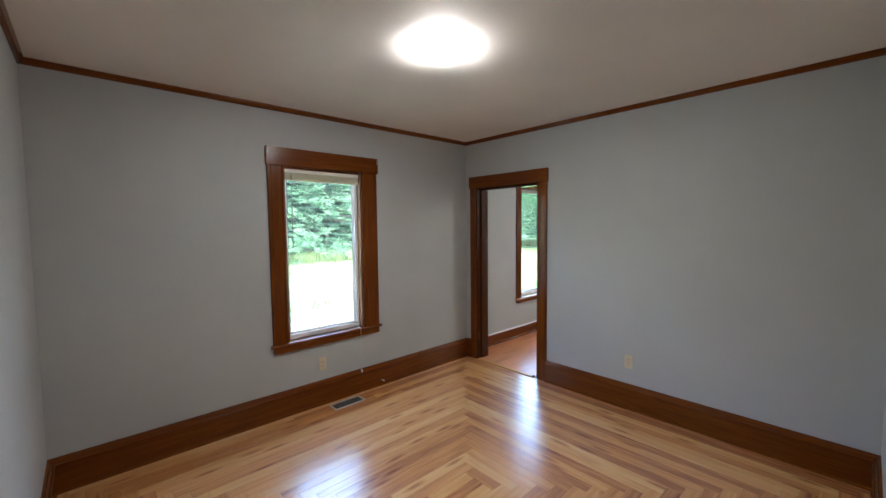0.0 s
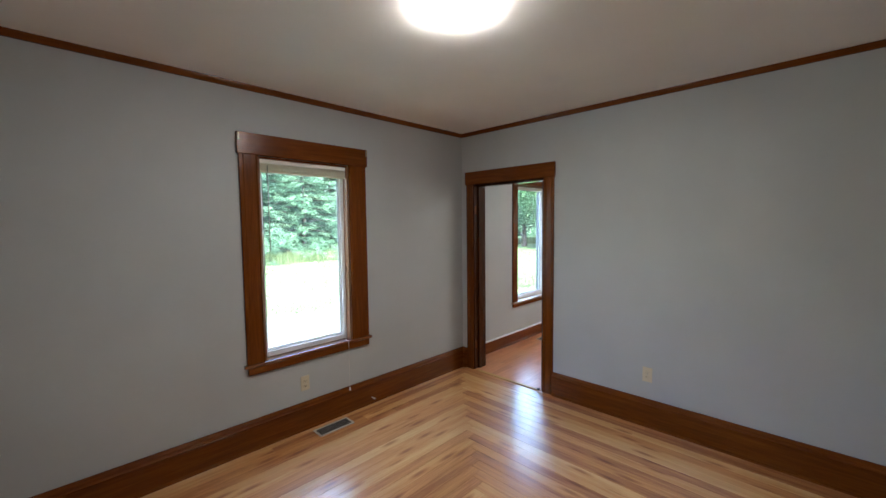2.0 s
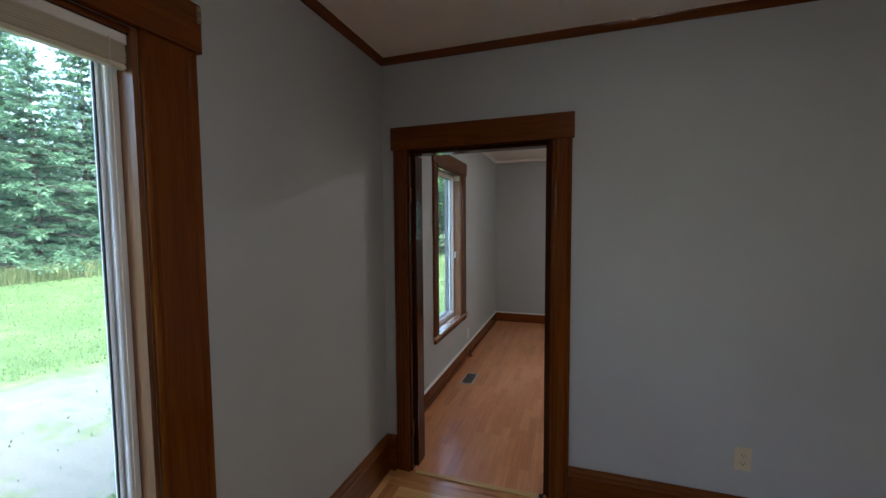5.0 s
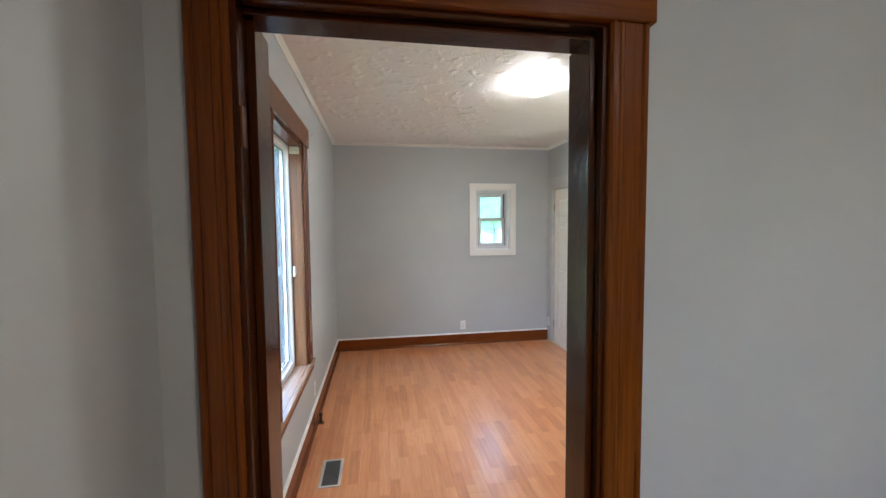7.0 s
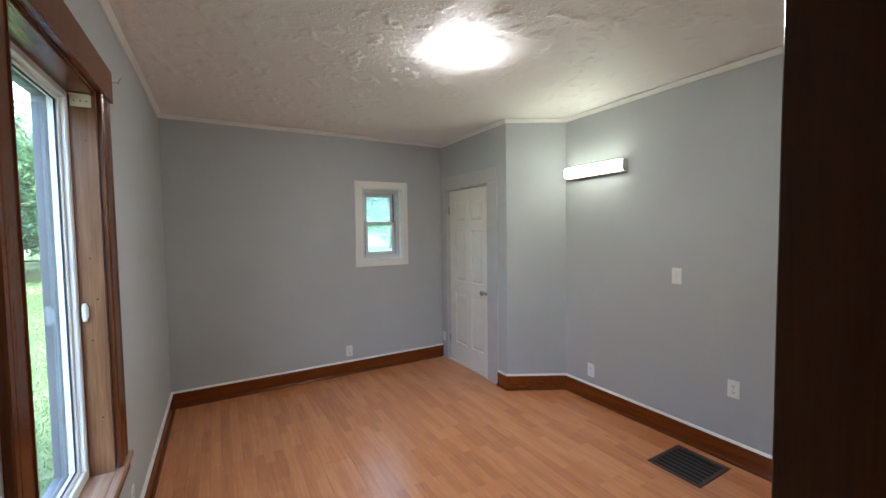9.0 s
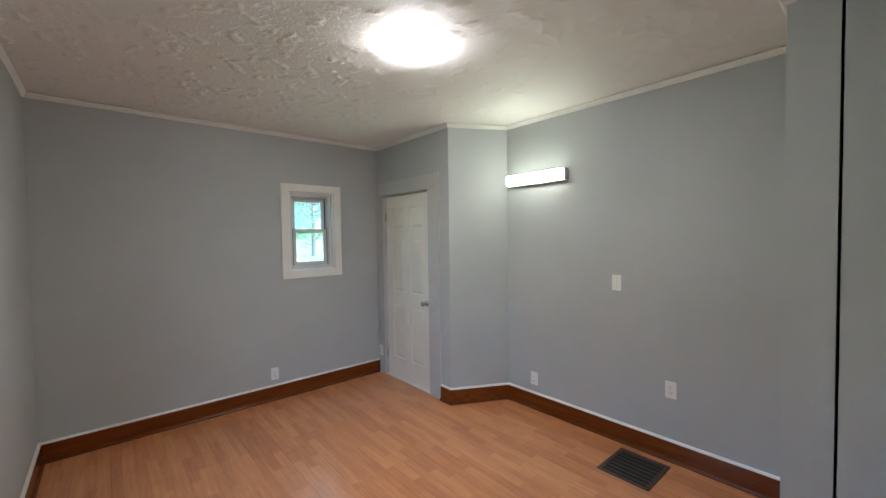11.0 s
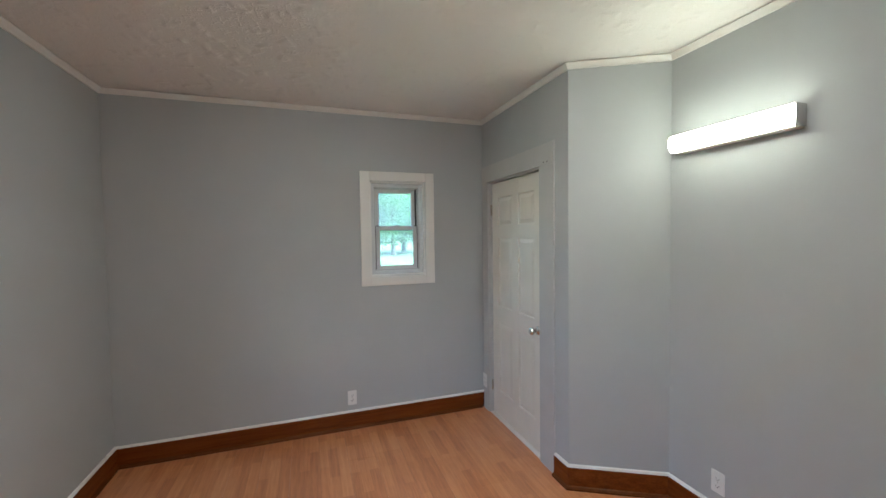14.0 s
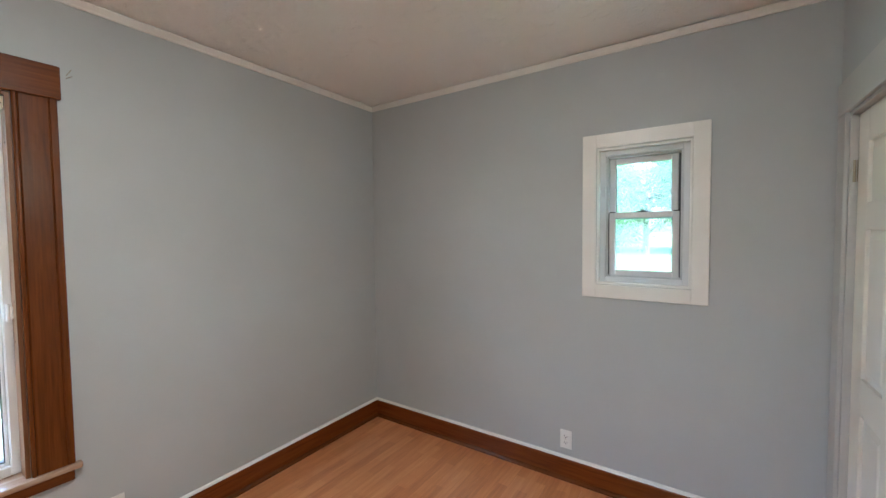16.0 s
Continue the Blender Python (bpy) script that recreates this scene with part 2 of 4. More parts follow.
def ground_material():
    """Lawn with a pale gravel drive along the house."""
    m, nodes, links, p = material("lawn_and_drive")
    pos = nodes.new("ShaderNodeNewGeometry")
    xyz = nodes.new("ShaderNodeSeparateXYZ")
    links.new(pos.outputs["Position"], xyz.inputs["Vector"])
    n = node(nodes, "ShaderNodeTexNoise", Scale=1.1, Detail=6.0, Roughness=0.65)
    links.new(pos.outputs["Position"], n.inputs["Vector"])

    def maths(op, a, b):
        k = nodes.new("ShaderNodeMath")
        k.operation = op
        for i, v in enumerate((a, b)):
            if isinstance(v, (int, float)):
                k.inputs[i].default_value = v
            else:
                links.new(v, k.inputs[i])
        return k.outputs["Value"]

    wob = maths("MULTIPLY", maths("SUBTRACT", n.outputs["Fac"], 0.5), 3.2)
    far = maths("ADD", maths("ADD", xyz.outputs["Y"], maths("MULTIPLY", xyz.outputs["X"], 0.4)), wob)
    near = maths("ADD", maths("ADD", xyz.outputs["Y"], maths("MULTIPLY", xyz.outputs["X"], -0.12)), maths("MULTIPLY", wob, 0.6))
    patch_n = node(nodes, "ShaderNodeTexNoise", Scale=1.8, Detail=7.0, Roughness=0.72)
    links.new(pos.outputs["Position"], patch_n.inputs["Vector"])
    soft = node(nodes, "ShaderNodeMapRange")
    soft.inputs["From Min"].default_value, soft.inputs["From Max"].default_value = 6.6, 5.4
    links.new(far, soft.inputs["Value"])
    bare = node(nodes, "ShaderNodeMapRange")
    bare.inputs["From Min"].default_value, bare.inputs["From Max"].default_value = 0.60, 0.50
    bare.inputs["To Min"].default_value = 0.3
    links.new(patch_n.outputs["Fac"], bare.inputs["Value"])
    mask = maths("MULTIPLY", maths("MULTIPLY", soft.outputs["Result"], bare.outputs["Result"]), maths("GREATER_THAN", near, 2.25))
    grass_n = node(nodes, "ShaderNodeTexNoise", Scale=9.0, Detail=8.0, Roughness=0.7)
    links.new(pos.outputs["Position"], grass_n.inputs["Vector"])
    grass = ramp(nodes, [(0.40, (0.034, 0.075, 0.028)), (0.50, (0.065, 0.115, 0.048)), (0.60, (0.120, 0.150, 0.080))])
    broad_n = node(nodes, "ShaderNodeTexNoise", Scale=0.55, Detail=6.0, Roughness=0.65)
    links.new(pos.outputs["Position"], broad_n.inputs["Vector"])
    links.new(maths("ADD", maths("MULTIPLY", grass_n.outputs["Fac"], 0.5), maths("MULTIPLY", broad_n.outputs["Fac"], 0.5)), grass.inputs["Fac"])
    grav_n = node(nodes, "ShaderNodeTexNoise", Scale=45.0, Detail=6.0, Roughness=0.75)
    links.new(pos.outputs["Position"], grav_n.inputs["Vector"])
    grav = ramp(nodes, [(0.3, (0.10, 0.11, 0.105)), (0.6, (0.118, 0.134, 0.128)), (0.8, (0.20, 0.21, 0.205))])
    links.new(grav_n.outputs["Fac"], grav.inputs["Fac"])
    mix = nodes.new("ShaderNodeMix")
    mix.data_type = "RGBA"
    links.new(mask, mix.inputs["Factor"])
    links.new(grass.outputs["Color"], mix.inputs["A"])
    links.new(grav.outputs["Color"], mix.inputs["B"])
    links.new(mix.outputs["Result"], p.inputs["Base Color"])
    p.inputs["Roughness"].default_value = 0.9
    p.inputs["Specular IOR Level"].default_value = 0.1
    bump(nodes, links, grass_n.outputs["Fac"], p, 0.8, 0.05)
    return m


def leaf_material(name, dark, light):
    m, nodes, links, p = material(name)
    geo = nodes.new("ShaderNodeNewGeometry")
    r = ramp(nodes, [(0.0, dark), (1.0, light)])
    links.new(geo.outputs["Random Per Island"], r.inputs["Fac"])
    links.new(r.outputs["Color"], p.inputs["Base Color"])
    p.inputs["Roughness"].default_value = 0.65
    p.inputs["Specular IOR Level"].default_value = 0.08
    tr = nodes.new("ShaderNodeBsdfTranslucent")
    links.new(r.outputs["Color"], tr.inputs["Color"])
    mix = nodes.new("ShaderNodeMixShader")
    mix.inputs["Fac"].default_value = 0.45
    links.new(p.outputs["BSDF"], mix.inputs[1])
    links.new(tr.outputs["BSDF"], mix.inputs[2])
    links.new(mix.outputs["Shader"], nodes["Material Output"].inputs["Surface"])
    return m


TRIM = ((0.074, 0.016, 0.0020), (0.138, 0.034, 0.0038), (0.215, 0.061, 0.0075))
# Trim stain darkened: the doorway's deep shade is put into the jamb colour.
JAMB_SHADED = ((0.022, 0.005, 0.001), (0.045, 0.011, 0.002), (0.075, 0.019, 0.004))
BASEBOARD = ((0.075, 0.015, 0.003), (0.160, 0.036, 0.006), (0.24, 0.062, 0.012))
TRIM_OLD = ((0.048, 0.011, 0.002), (0.118, 0.030, 0.0055), (0.195, 0.055, 0.012))
trim_wood = [wood("varnished_trim_" + "xyz"[a], *TRIM, a, rough=0.20, crazed=0.35) for a in range(3)]
SUNNED = ((0.08, 0.028, 0.011), (0.185, 0.076, 0.032), (0.32, 0.160, 0.080))
# Worn pale stool, its colour lightened further for the sky's glare on it.
WORN_SKYLIT_SILL = ((0.22, 0.11, 0.065), (0.38, 0.23, 0.15), (0.58, 0.45, 0.35))
gloss_sill = [wood("glossy_sill_" + n, *c, 0, rough=0.235, coat=1.0) for n, c in (("dark", TRIM), ("worn", WORN_SKYLIT_SILL))]
sunned_wood = [wood("sunned_jamb_" + "xyz"[a], *SUNNED, a, rough=0.31, crazed=0.2) for a in range(3)]
shaded_wood = [wood("shaded_jamb_" + "xyz"[a], *JAMB_SHADED, a, rough=0.18, crazed=0.25) for a in range(3)]
base_wood = [wood("baseboard_" + "xyz"[a], *BASEBOARD, a, rough=0.235, crazed=0.3) for a in range(3)]
aged_wood = [wood("aged_trim_" + "xyz"[a], *TRIM_OLD, a, rough=0.235, crazed=0.3) for a in range(3)]
MAPLE = ((0.36, 0.120, 0.036), (0.65, 0.310, 0.108), (0.79, 0.50, 0.235))
plank_wood = [wood("floor_strip_" + "xy"[a], *MAPLE, a, rough=0.32, coat=1.0, per_piece=True, knots=0.8) for a in range(2)]
sill_wood = wood("pale_threshold", (0.45, 0.27, 0.11), (0.6, 0.39, 0.18), (0.7, 0.49, 0.25), 1, rough=0.4)
laminate = laminate_material()
wall_paint = wall_material("grey_wall_paint", (0.446, 0.466, 0.472))
ceiling_paint = wall_material("white_ceiling_paint", (0.84, 0.81, 0.775))
stomped = stomped_material()
storm_grey = plain("storm_frame_paint", (0.10, 0.115, 0.135), 0.5, vary=0.1)
white_paint = plain("white_gloss_paint", (0.78, 0.76, 0.72), 0.35, vary=0.03, relief=0.05)
grey_trim_paint = plain("grey_trim_paint", (0.49, 0.49, 0.48), 0.45, vary=0.04, relief=0.08)
door_paint = plain("ivory_door_paint", (0.76, 0.73, 0.66), 0.4, vary=0.03, relief=0.06)
vinyl = plain("white_vinyl", (0.74, 0.74, 0.73), 0.35, vary=0.04)
grey_vinyl = plain("weathered_vinyl", (0.5, 0.5, 0.5), 0.45, vary=0.08)
pale_vinyl = plain("greyish_vinyl", (0.62, 0.62, 0.62), 0.4, vary=0.05)
seal = plain("black_rubber", (0.02, 0.02, 0.022), 0.6)
cream_plastic = plain("cream_plastic", (0.62, 0.54, 0.38), 0.35, vary=0.03)
white_plastic = plain("white_plastic", (0.78, 0.78, 0.76), 0.35, vary=0.03)
slot_dark = plain("dark_slot", (0.010, 0.009, 0.008), 0.8)
blind_cream = plain("cream_blind", (0.66, 0.58, 0.45), 0.45, vary=0.06)
blind_white = plain("white_blind_rail", (0.8, 0.78, 0.72), 0.35, vary=0.04)
wand_grey = plain("smoky_wand", (0.2, 0.21, 0.19), 0.34)
cord_white = plain("cotton_cord", (0.7, 0.68, 0.63), 0.8)
chrome = plain("brushed_nickel", (0.62, 0.6, 0.57), 0.22, 1.0, vary=0.05)
steel_grey = plain("steel_register", (0.50, 0.48, 0.44), 0.45, 0.15, vary=0.1)
dull_steel = plain("dull_steel_slat", (0.16, 0.155, 0.145), 0.5, 0.2, vary=0.15)
bronze = plain("bronze_register", (0.075, 0.050, 0.038), 0.4, 0.2, vary=0.15)
bronze_dark = plain("dark_bronze_slat", (0.022, 0.020, 0.020), 0.35, 0.0, vary=0.15)
nail_rust = plain("rusty_nail", (0.03, 0.018, 0.012), 0.7)
brass = plain("worn_brass", (0.55, 0.38, 0.14), 0.35, 1.0, vary=0.1)
hinge_metal = plain("old_hinge_metal", (0.28, 0.24, 0.18), 0.4, 0.9, vary=0.15)
siding = plain("exterior_siding", (0.6, 0.6, 0.58), 0.7)
clear_glass = glass_material("clear_glass", (0.95, 0.99, 1.0), 0.012)
teal_glass = glass_material("tinted_glass", (0.74, 0.92, 0.94), 0.08)
strip_room_glow = glow("lamp_diffuser", (1.0, 0.97, 0.94), STRIP_ROOM_LAMP_POWER)
laminate_room_glow = glow("bright_lamp_diffuser", (0.98, 0.97, 0.98), LAMINATE_ROOM_LAMP_POWER)
bar_glow = glow("bar_diffuser", (0.92, 1.0, 0.84), BAR_LAMP_POWER)
bark = plain("spruce_bark", (0.055, 0.047, 0.040), 0.9, vary=0.3, scale=12)
spruce_leaf = leaf_material("spruce_needles", (0.058, 0.145, 0.095), (0.155, 0.285, 0.175))
broad_leaf = leaf_material("broad_leaves", (0.07, 0.17, 0.085), (0.13, 0.26, 0.13))
weed_leaf = leaf_material("tall_weeds", (0.055, 0.13, 0.05), (0.24, 0.27, 0.14))
grass_leaf = leaf_material("grass_blades", (0.070, 0.150, 0.058), (0.125, 0.200, 0.085))
ground_mat = ground_material()

# ---- mesh helpers ----


def mesh_of(name, bm, mat, smooth=False):
    me = bpy.data.meshes.new(name)
    bmesh.ops.recalc_face_normals(bm, faces=bm.faces)
    if smooth:
        for f in bm.faces:
            f.smooth = True
    bm.to_mesh(me)
    bm.free()
    me.materials.append(mat)
    return me


def part(name, bm, mat, parent=None, label="", smooth=False):
    ob = new(name, mesh_of(name, bm, mat, smooth))
    if parent:
        ob.parent = parent
    if label:
        tagged(ob, label)
    return ob


def root(name, label, category, kind="", group="", at=(0, 0, 0)):
    ob = new(name)
    ob.empty_display_size = 0.1
    ob.location = at
    return tagged(ob, label, category, group, kind)


def box(bm, lo, hi, bevel=0.0, segs=1):
    """A box between two corners, its edges rounded by bevel."""
    lo, hi = [min(a, b) for a, b in zip(lo, hi)], [max(a, b) for a, b in zip(lo, hi)]
    v = bmesh.ops.create_cube(bm, size=1.0)["verts"]
    for p in v:
        p.co = Vector([(a + b) / 2 + c * (b - a) for a, b, c in zip(lo, hi, p.co)])
    if bevel:
        e = list({e for p in v for e in p.link_edges})
        bmesh.ops.bevel(bm, geom=e, offset=bevel, segments=segs, profile=0.5, affect="EDGES")
    return bm


def boxes(*corners, bevel=0.0, segs=1):
    bm = bmesh.new()
    for lo, hi in corners:
        box(bm, lo, hi, bevel, segs)
    return bm


def run(profile, start, end, normal, m0=0.0, m1=0.0, bm=None):
    """A moulding: profile points (out from the wall, height) drawn from start to end; m0, m1: the mitre at its ends."""
    bm = bm or bmesh.new()
    a, b, n = Vector((*start, 0)), Vector((*end, 0)), Vector((normal[0], normal[1], 0)).normalized()
    d = (b - a).normalized()
    rings = []
    for base, sign, m in ((a, 1, m0), (b, -1, m1)):
        rings.append([bm.verts.new(base + n * o + d * (sign * m * o) + Vector((0, 0, h))) for o, h in profile])
    k = len(profile)
    for i in range(k):
        j = (i + 1) % k
        bm.faces.new((rings[0][i], rings[0][j], rings[1][j], rings[1][i]))
    bm.faces.new(rings[0])
    bm.faces.new(rings[1][::-1])
    return bm


def lathe(bm, profile, m, steps=24):
    """Points (radius, height) turned round the z axis, then moved by m."""
    rings = []
    for r, h in profile:
        rings.append([bm.verts.new(m @ Vector((r * math.cos(2 * math.pi * i / steps), r * math.sin(2 * math.pi * i / steps), h))) for i in range(steps)])
    for a, b in zip(rings, rings[1:]):
        for i in range(steps):
            j = (i + 1) % steps
            bm.faces.new((a[i], a[j], b[j], b[i]))
    bm.faces.new(rings[0][::-1])
    bm.faces.new(rings[-1])
    return bm


def wall(name, label, axis, inner, outer, along, height, holes=(), mat=None):
    """A wall with thickness: axis 'x' or 'y' is its normal, along its extent, holes (a0, a1, z0, z1) go through it."""
    us = sorted({along[0], along[1], *[u for h in holes for u in h[:2]]})
    zs = sorted({height[0], height[1], *[z for h in holes for z in h[2:]]})
    bm = bmesh.new()
    cache = {}

    def vert(u, z, w):
        key = (u, z, w)
        if key not in cache:
            cache[key] = bm.verts.new((w, u, z) if axis == "x" else (u, w, z))
        return cache[key]

    def solid(i, j):
        if not (0 <= i < len(us) - 1 and 0 <= j < len(zs) - 1):
            return False
        cu, cz = (us[i] + us[i + 1]) / 2, (zs[j] + zs[j + 1]) / 2
        return not any(h[0] < cu < h[1] and h[2] < cz < h[3] for h in holes)

    for i in range(len(us) - 1):
        for j in range(len(zs) - 1):
            if not solid(i, j):
                continue
            u0, u1, z0, z1 = us[i], us[i + 1], zs[j], zs[j + 1]
            for w in (inner, outer):
                bm.faces.new([vert(u, z, w) for u, z in ((u0, z0), (u1, z0), (u1, z1), (u0, z1))])
            for di, dj, (pa, pb) in ((-1, 0, ((u0, z0), (u0, z1))), (1, 0, ((u1, z0), (u1, z1))), (0, -1, ((u0, z0), (u1, z0))), (0, 1, ((u0, z1), (u1, z1)))):
                if not solid(i + di, j + dj):
                    bm.faces.new((vert(*pa, inner), vert(*pb, inner), vert(*pb, outer), vert(*pa, outer)))
    ob = part(name, bm, mat or wall_paint)
    return tagged(ob, label, "wall", kind="structure")


# ---- the plan ----
X1, Y1, H1 = -3.69, -3.44, 2.615          # room with the strip floor: x from X1 to 0, y from Y1 to 0
XP, XF, YW, H2 = 0.115, 4.10, 0.06, 2.615  # room with the laminate floor: x from XP to XF, window wall at YW
YC, YR = -2.760, -3.262                     # closet wall and the wall with the bar lamp
XD, XE = 2.85, 2.57                        # the slanted piece of wall runs from XD to XE
DOOR = (-1.0, -0.20, 2.045)                # doorway between the rooms: y0, y1, top
W1 = (-2.205, -1.46, 0.635, 2.135)         # window openings: from, to, sill, top
W2 = (1.185, 2.03, 0.56, 2.15)
W3 = (-2.214, -1.736, 1.250, 2.046)
CD = (3.165, 3.955, 2.03)                  # closet door
GROUND = -0.5

# ---- walls, floors, ceilings ----
wall("wall_window_1", "pale grey painted plaster wall with a wooden window", "y", 0.0, 0.20, (X1 - 0.15, 0.06), (-0.6, 2.9), [(W1[0], W1[1], W1[2] - 0.03, W1[3])])
wall("wall_window_2", "pale grey painted wall beside the wooden window", "y", YW, 0.20, (0.06, XF + 0.2), (-0.6, 2.9), [(W2[0], W2[1], W2[2] - 0.03, W2[3])])
wall("wall_doorway", "pale grey partition wall with a wood-cased doorway", "x", 0.0, XP, (Y1 - 0.15, 0.0), (-0.1, 2.9), [(DOOR[0] - 0.039, DOOR[1] + 0.039, -0.1, DOOR[2] + 0.02)])
wall("wall_far", "pale grey wall with a small white window", "x", XF, XF + 0.16, (YR - 0.6, YW), (-0.6, 2.9), [W3])
wall("wall_closet", "grey painted closet wall with an ivory door", "y", YC, YC - 0.09, (XD, XF), (0, 2.9), [(CD[0] - 0.012, CD[1] + 0.012, 0, CD[2] + 0.014)])
wall("wall_right", "pale grey wall below a lit bar lamp", "y", YR, YR - 0.15, (XP, XE), (-0.1, 2.9))
wall("wall_left", "pale grey plain painted wall", "x", X1, X1 - 0.15, (Y1 - 0.15, 0.0), (-0.1, 2.9))
wall("wall_back", "pale grey plain painted wall", "y", Y1, Y1 - 0.15, (X1, 0.0), (-0.1, 2.9))
wall("wall_chase_front", "grey boxed-in corner with a dark vertical joint", "y", -2.65, -2.72, (XP, 0.475), (0, H2), [(0.292, 0.304, -0.01, 2.61)])
wall("wall_chase_side", "grey side of the boxed-in corner", "x", 0.475, 0.40, (YR, -2.72), (0, H2))
wall("wall_closet_back", "plain inside wall of the closet", "y", YR - 0.45, YR - 0.6, (XE - 0.3, XF), (-0.1, 2.9))

wall("wall_closet_end", "plain inside wall of the closet", "x", XE - 0.3, XE - 0.4, (YR - 0.6, YR - 0.15), (-0.1, 2.9))


def slanted_wall():
    a, b = Vector((XD, YC, 0)), Vector((XE, YR, 0))
    n = Vector((b.y - a.y, -(b.x - a.x), 0)).normalized()
    if n.x > 0:
        n = -n
    bm = bmesh.new()
    pts = [a, b, b - n * 0.09 + Vector((0.05, 0, 0)), a - n * 0.09 + Vector((0.04, -0.0, 0))]
    lo = [bm.verts.new(p) for p in pts]
    hi = [bm.verts.new(p + Vector((0, 0, 2.9))) for p in pts]
    for i in range(4):
        j = (i + 1) % 4
        bm.faces.new((lo[i], lo[j], hi[j], hi[i]))
    bm.faces.new(lo)
    bm.faces.new(hi[::-1])
    return tagged(part("wall_slanted", bm, wall_paint), "grey slanted wall between closet and lamp wall", "wall", kind="structure"), n


slant, SLANT_N = slanted_wall()

tagged(part("ceiling_1", boxes(((X1, Y1, H1), (0, 0, H1 + 0.12))), ceiling_paint), "smooth white painted ceiling", "ceiling", kind="structure")


def stomped_ceiling():
    """Plaster dabs and torn ridges hanging a few millimetres below the slab."""
    nx, ny = 380, 320
    xa, xb, ya, yb = XP, XF, YR, YW
    verts, faces = [], []
    for j in range(ny + 1):
        y = ya + (yb - ya) * j / ny
        for i in range(nx + 1):
            x = xa + (xb - xa) * i / nx
            wx = x + 0.05 * noise.noise((x * 7, y * 7, 3.1))
            wy = y + 0.05 * noise.noise((x * 7, y * 7, 8.7))
            dab = noise.noise((wx * 12, wy * 12, 0.5)) + 0.5 * noise.noise((wx * 28, wy * 28, 5.5))
            patch = 0.5 + noise.noise((x * 1.7, y * 1.7, 2.2))
            d = min(1.0, max(0.0, (dab - 0.26 + 0.08 * patch) / 0.13))
            d = d * d * (3 - 2 * d) * (0.55 + 0.45 * noise.noise((wx * 19, wy * 19, 9.0)))
            d += 0.18 * noise.noise((x * 4, y * 4, 1.0))
            rim = min(1.0, min(x - xa, xb - x, y - ya, yb - y) / 0.06)
            verts.append((x, y, H2 - 0.001 - 0.0075 * max(0.0, d) * rim))
    for j in range(ny):
        for i in range(nx):
            k = j * (nx + 1) + i
            faces.append((k, k + nx + 1, k + nx + 2, k + 1))
    k = len(verts)
    lo, hi = (XP, YR - 0.5, H2), (XF, YW, H2 + 0.12)
    verts += [(x, y, z) for z in (lo[2], hi[2]) for x, y in ((lo[0], lo[1]), (hi[0], lo[1]), (hi[0], hi[1]), (lo[0], hi[1]))]
    faces += [(k, k + 3, k + 2, k + 1), (k + 4, k + 5, k + 6, k + 7)] + [(k + a, k + b, k + b + 4, k + a + 4) for a, b in ((0, 1), (1, 2), (2, 3), (3, 0))]
    me = bpy.data.meshes.new("ceiling_2")
    me.from_pydata(verts, [], faces)
    me.shade_smooth()
    me.materials.append(stomped)
    return tagged(new("ceiling_2", me), "white ceiling with rough stomped texture", "ceiling", kind="structure")


stomped_ceiling()
tagged(part("roof_slab", boxes(((X1 - 0.15, YR - 0.75, 2.9), (XF + 0.16, 0.2, 3.0))), siding), "plain flat roof closing the house", "roof", kind="structure")
floor_1 = tagged(part("floor_1", boxes(((X1, Y1, -0.1), (0.0, 0, -0.014))), slot_dark), "varnished hardwood strip floor laid in mitred rings", "floor", kind="structure")
floor_2 = tagged(part("floor_2", boxes(((0.0, YR - 0.5, -0.1), (XF, YW, -0.010))), slot_dark), "orange-brown wood laminate floor", "floor", kind="structure")

# ---- mouldings ----
BASE1 = [(0, 0), (0.024, 0), (0.024, 0.172), (0.020, 0.176), (0, 0.176)]
CAP1 = [(0, 0.176), (0.034, 0.176), (0.037, 0.186), (0.030, 0.192), (0.026, 0.205), (0.016, 0.214), (0.012, 0.222), (0, 0.222)]
SHOE1 = [(0.024, 0), (0.036, 0), (0.033, 0.010), (0.024, 0.016)]
CROWN1 = [(0, H1 - 0.036), (0.014, H1 - 0.036), (0.022, H1 - 0.026), (0.030, H1 - 0.010), (0.032, H1), (0, H1)]
BASE2 = [(0, 0), (0.018, 0), (0.018, 0.132), (0.014, 0.137), (0, 0.137)]
CAULK2 = [(0, 0.137), (0.017, 0.137), (0.012, 0.147), (0, 0.151)]
SHOE2 = [(0.018, 0), (0.034, 0), (0.033, 0.010), (0.027, 0.020), (0.018, 0.024)]
CROWN2 = [(0, H2 - 0.040), (0.010, H2 - 0.040), (0.014, H2 - 0.031), (0.026, H2 - 0.017), (0.030, H2 - 0.012), (0.028, H2 - 0.006), (0, H2 - 0.006)]
T30 = math.tan(math.radians(30))


def axis_of(a, b):
    return 0 if abs(b[0] - a[0]) > abs(b[1] - a[1]) else 1


def baseboard_1(a, b, n, m0, m1):
    r = root("baseboard", "tall dark varnished wooden baseboard with moulded cap", "baseboard", "structure")
    g = trim_wood[axis_of(a, b)]
    part("board", run(BASE1, a, b, n, m0, m1), g, r)
    part("cap_moulding", run(CAP1, a, b, n, m0, m1), g, r)
    part("shoe_moulding", run(SHOE1, a, b, n, m0, m1), g, r)


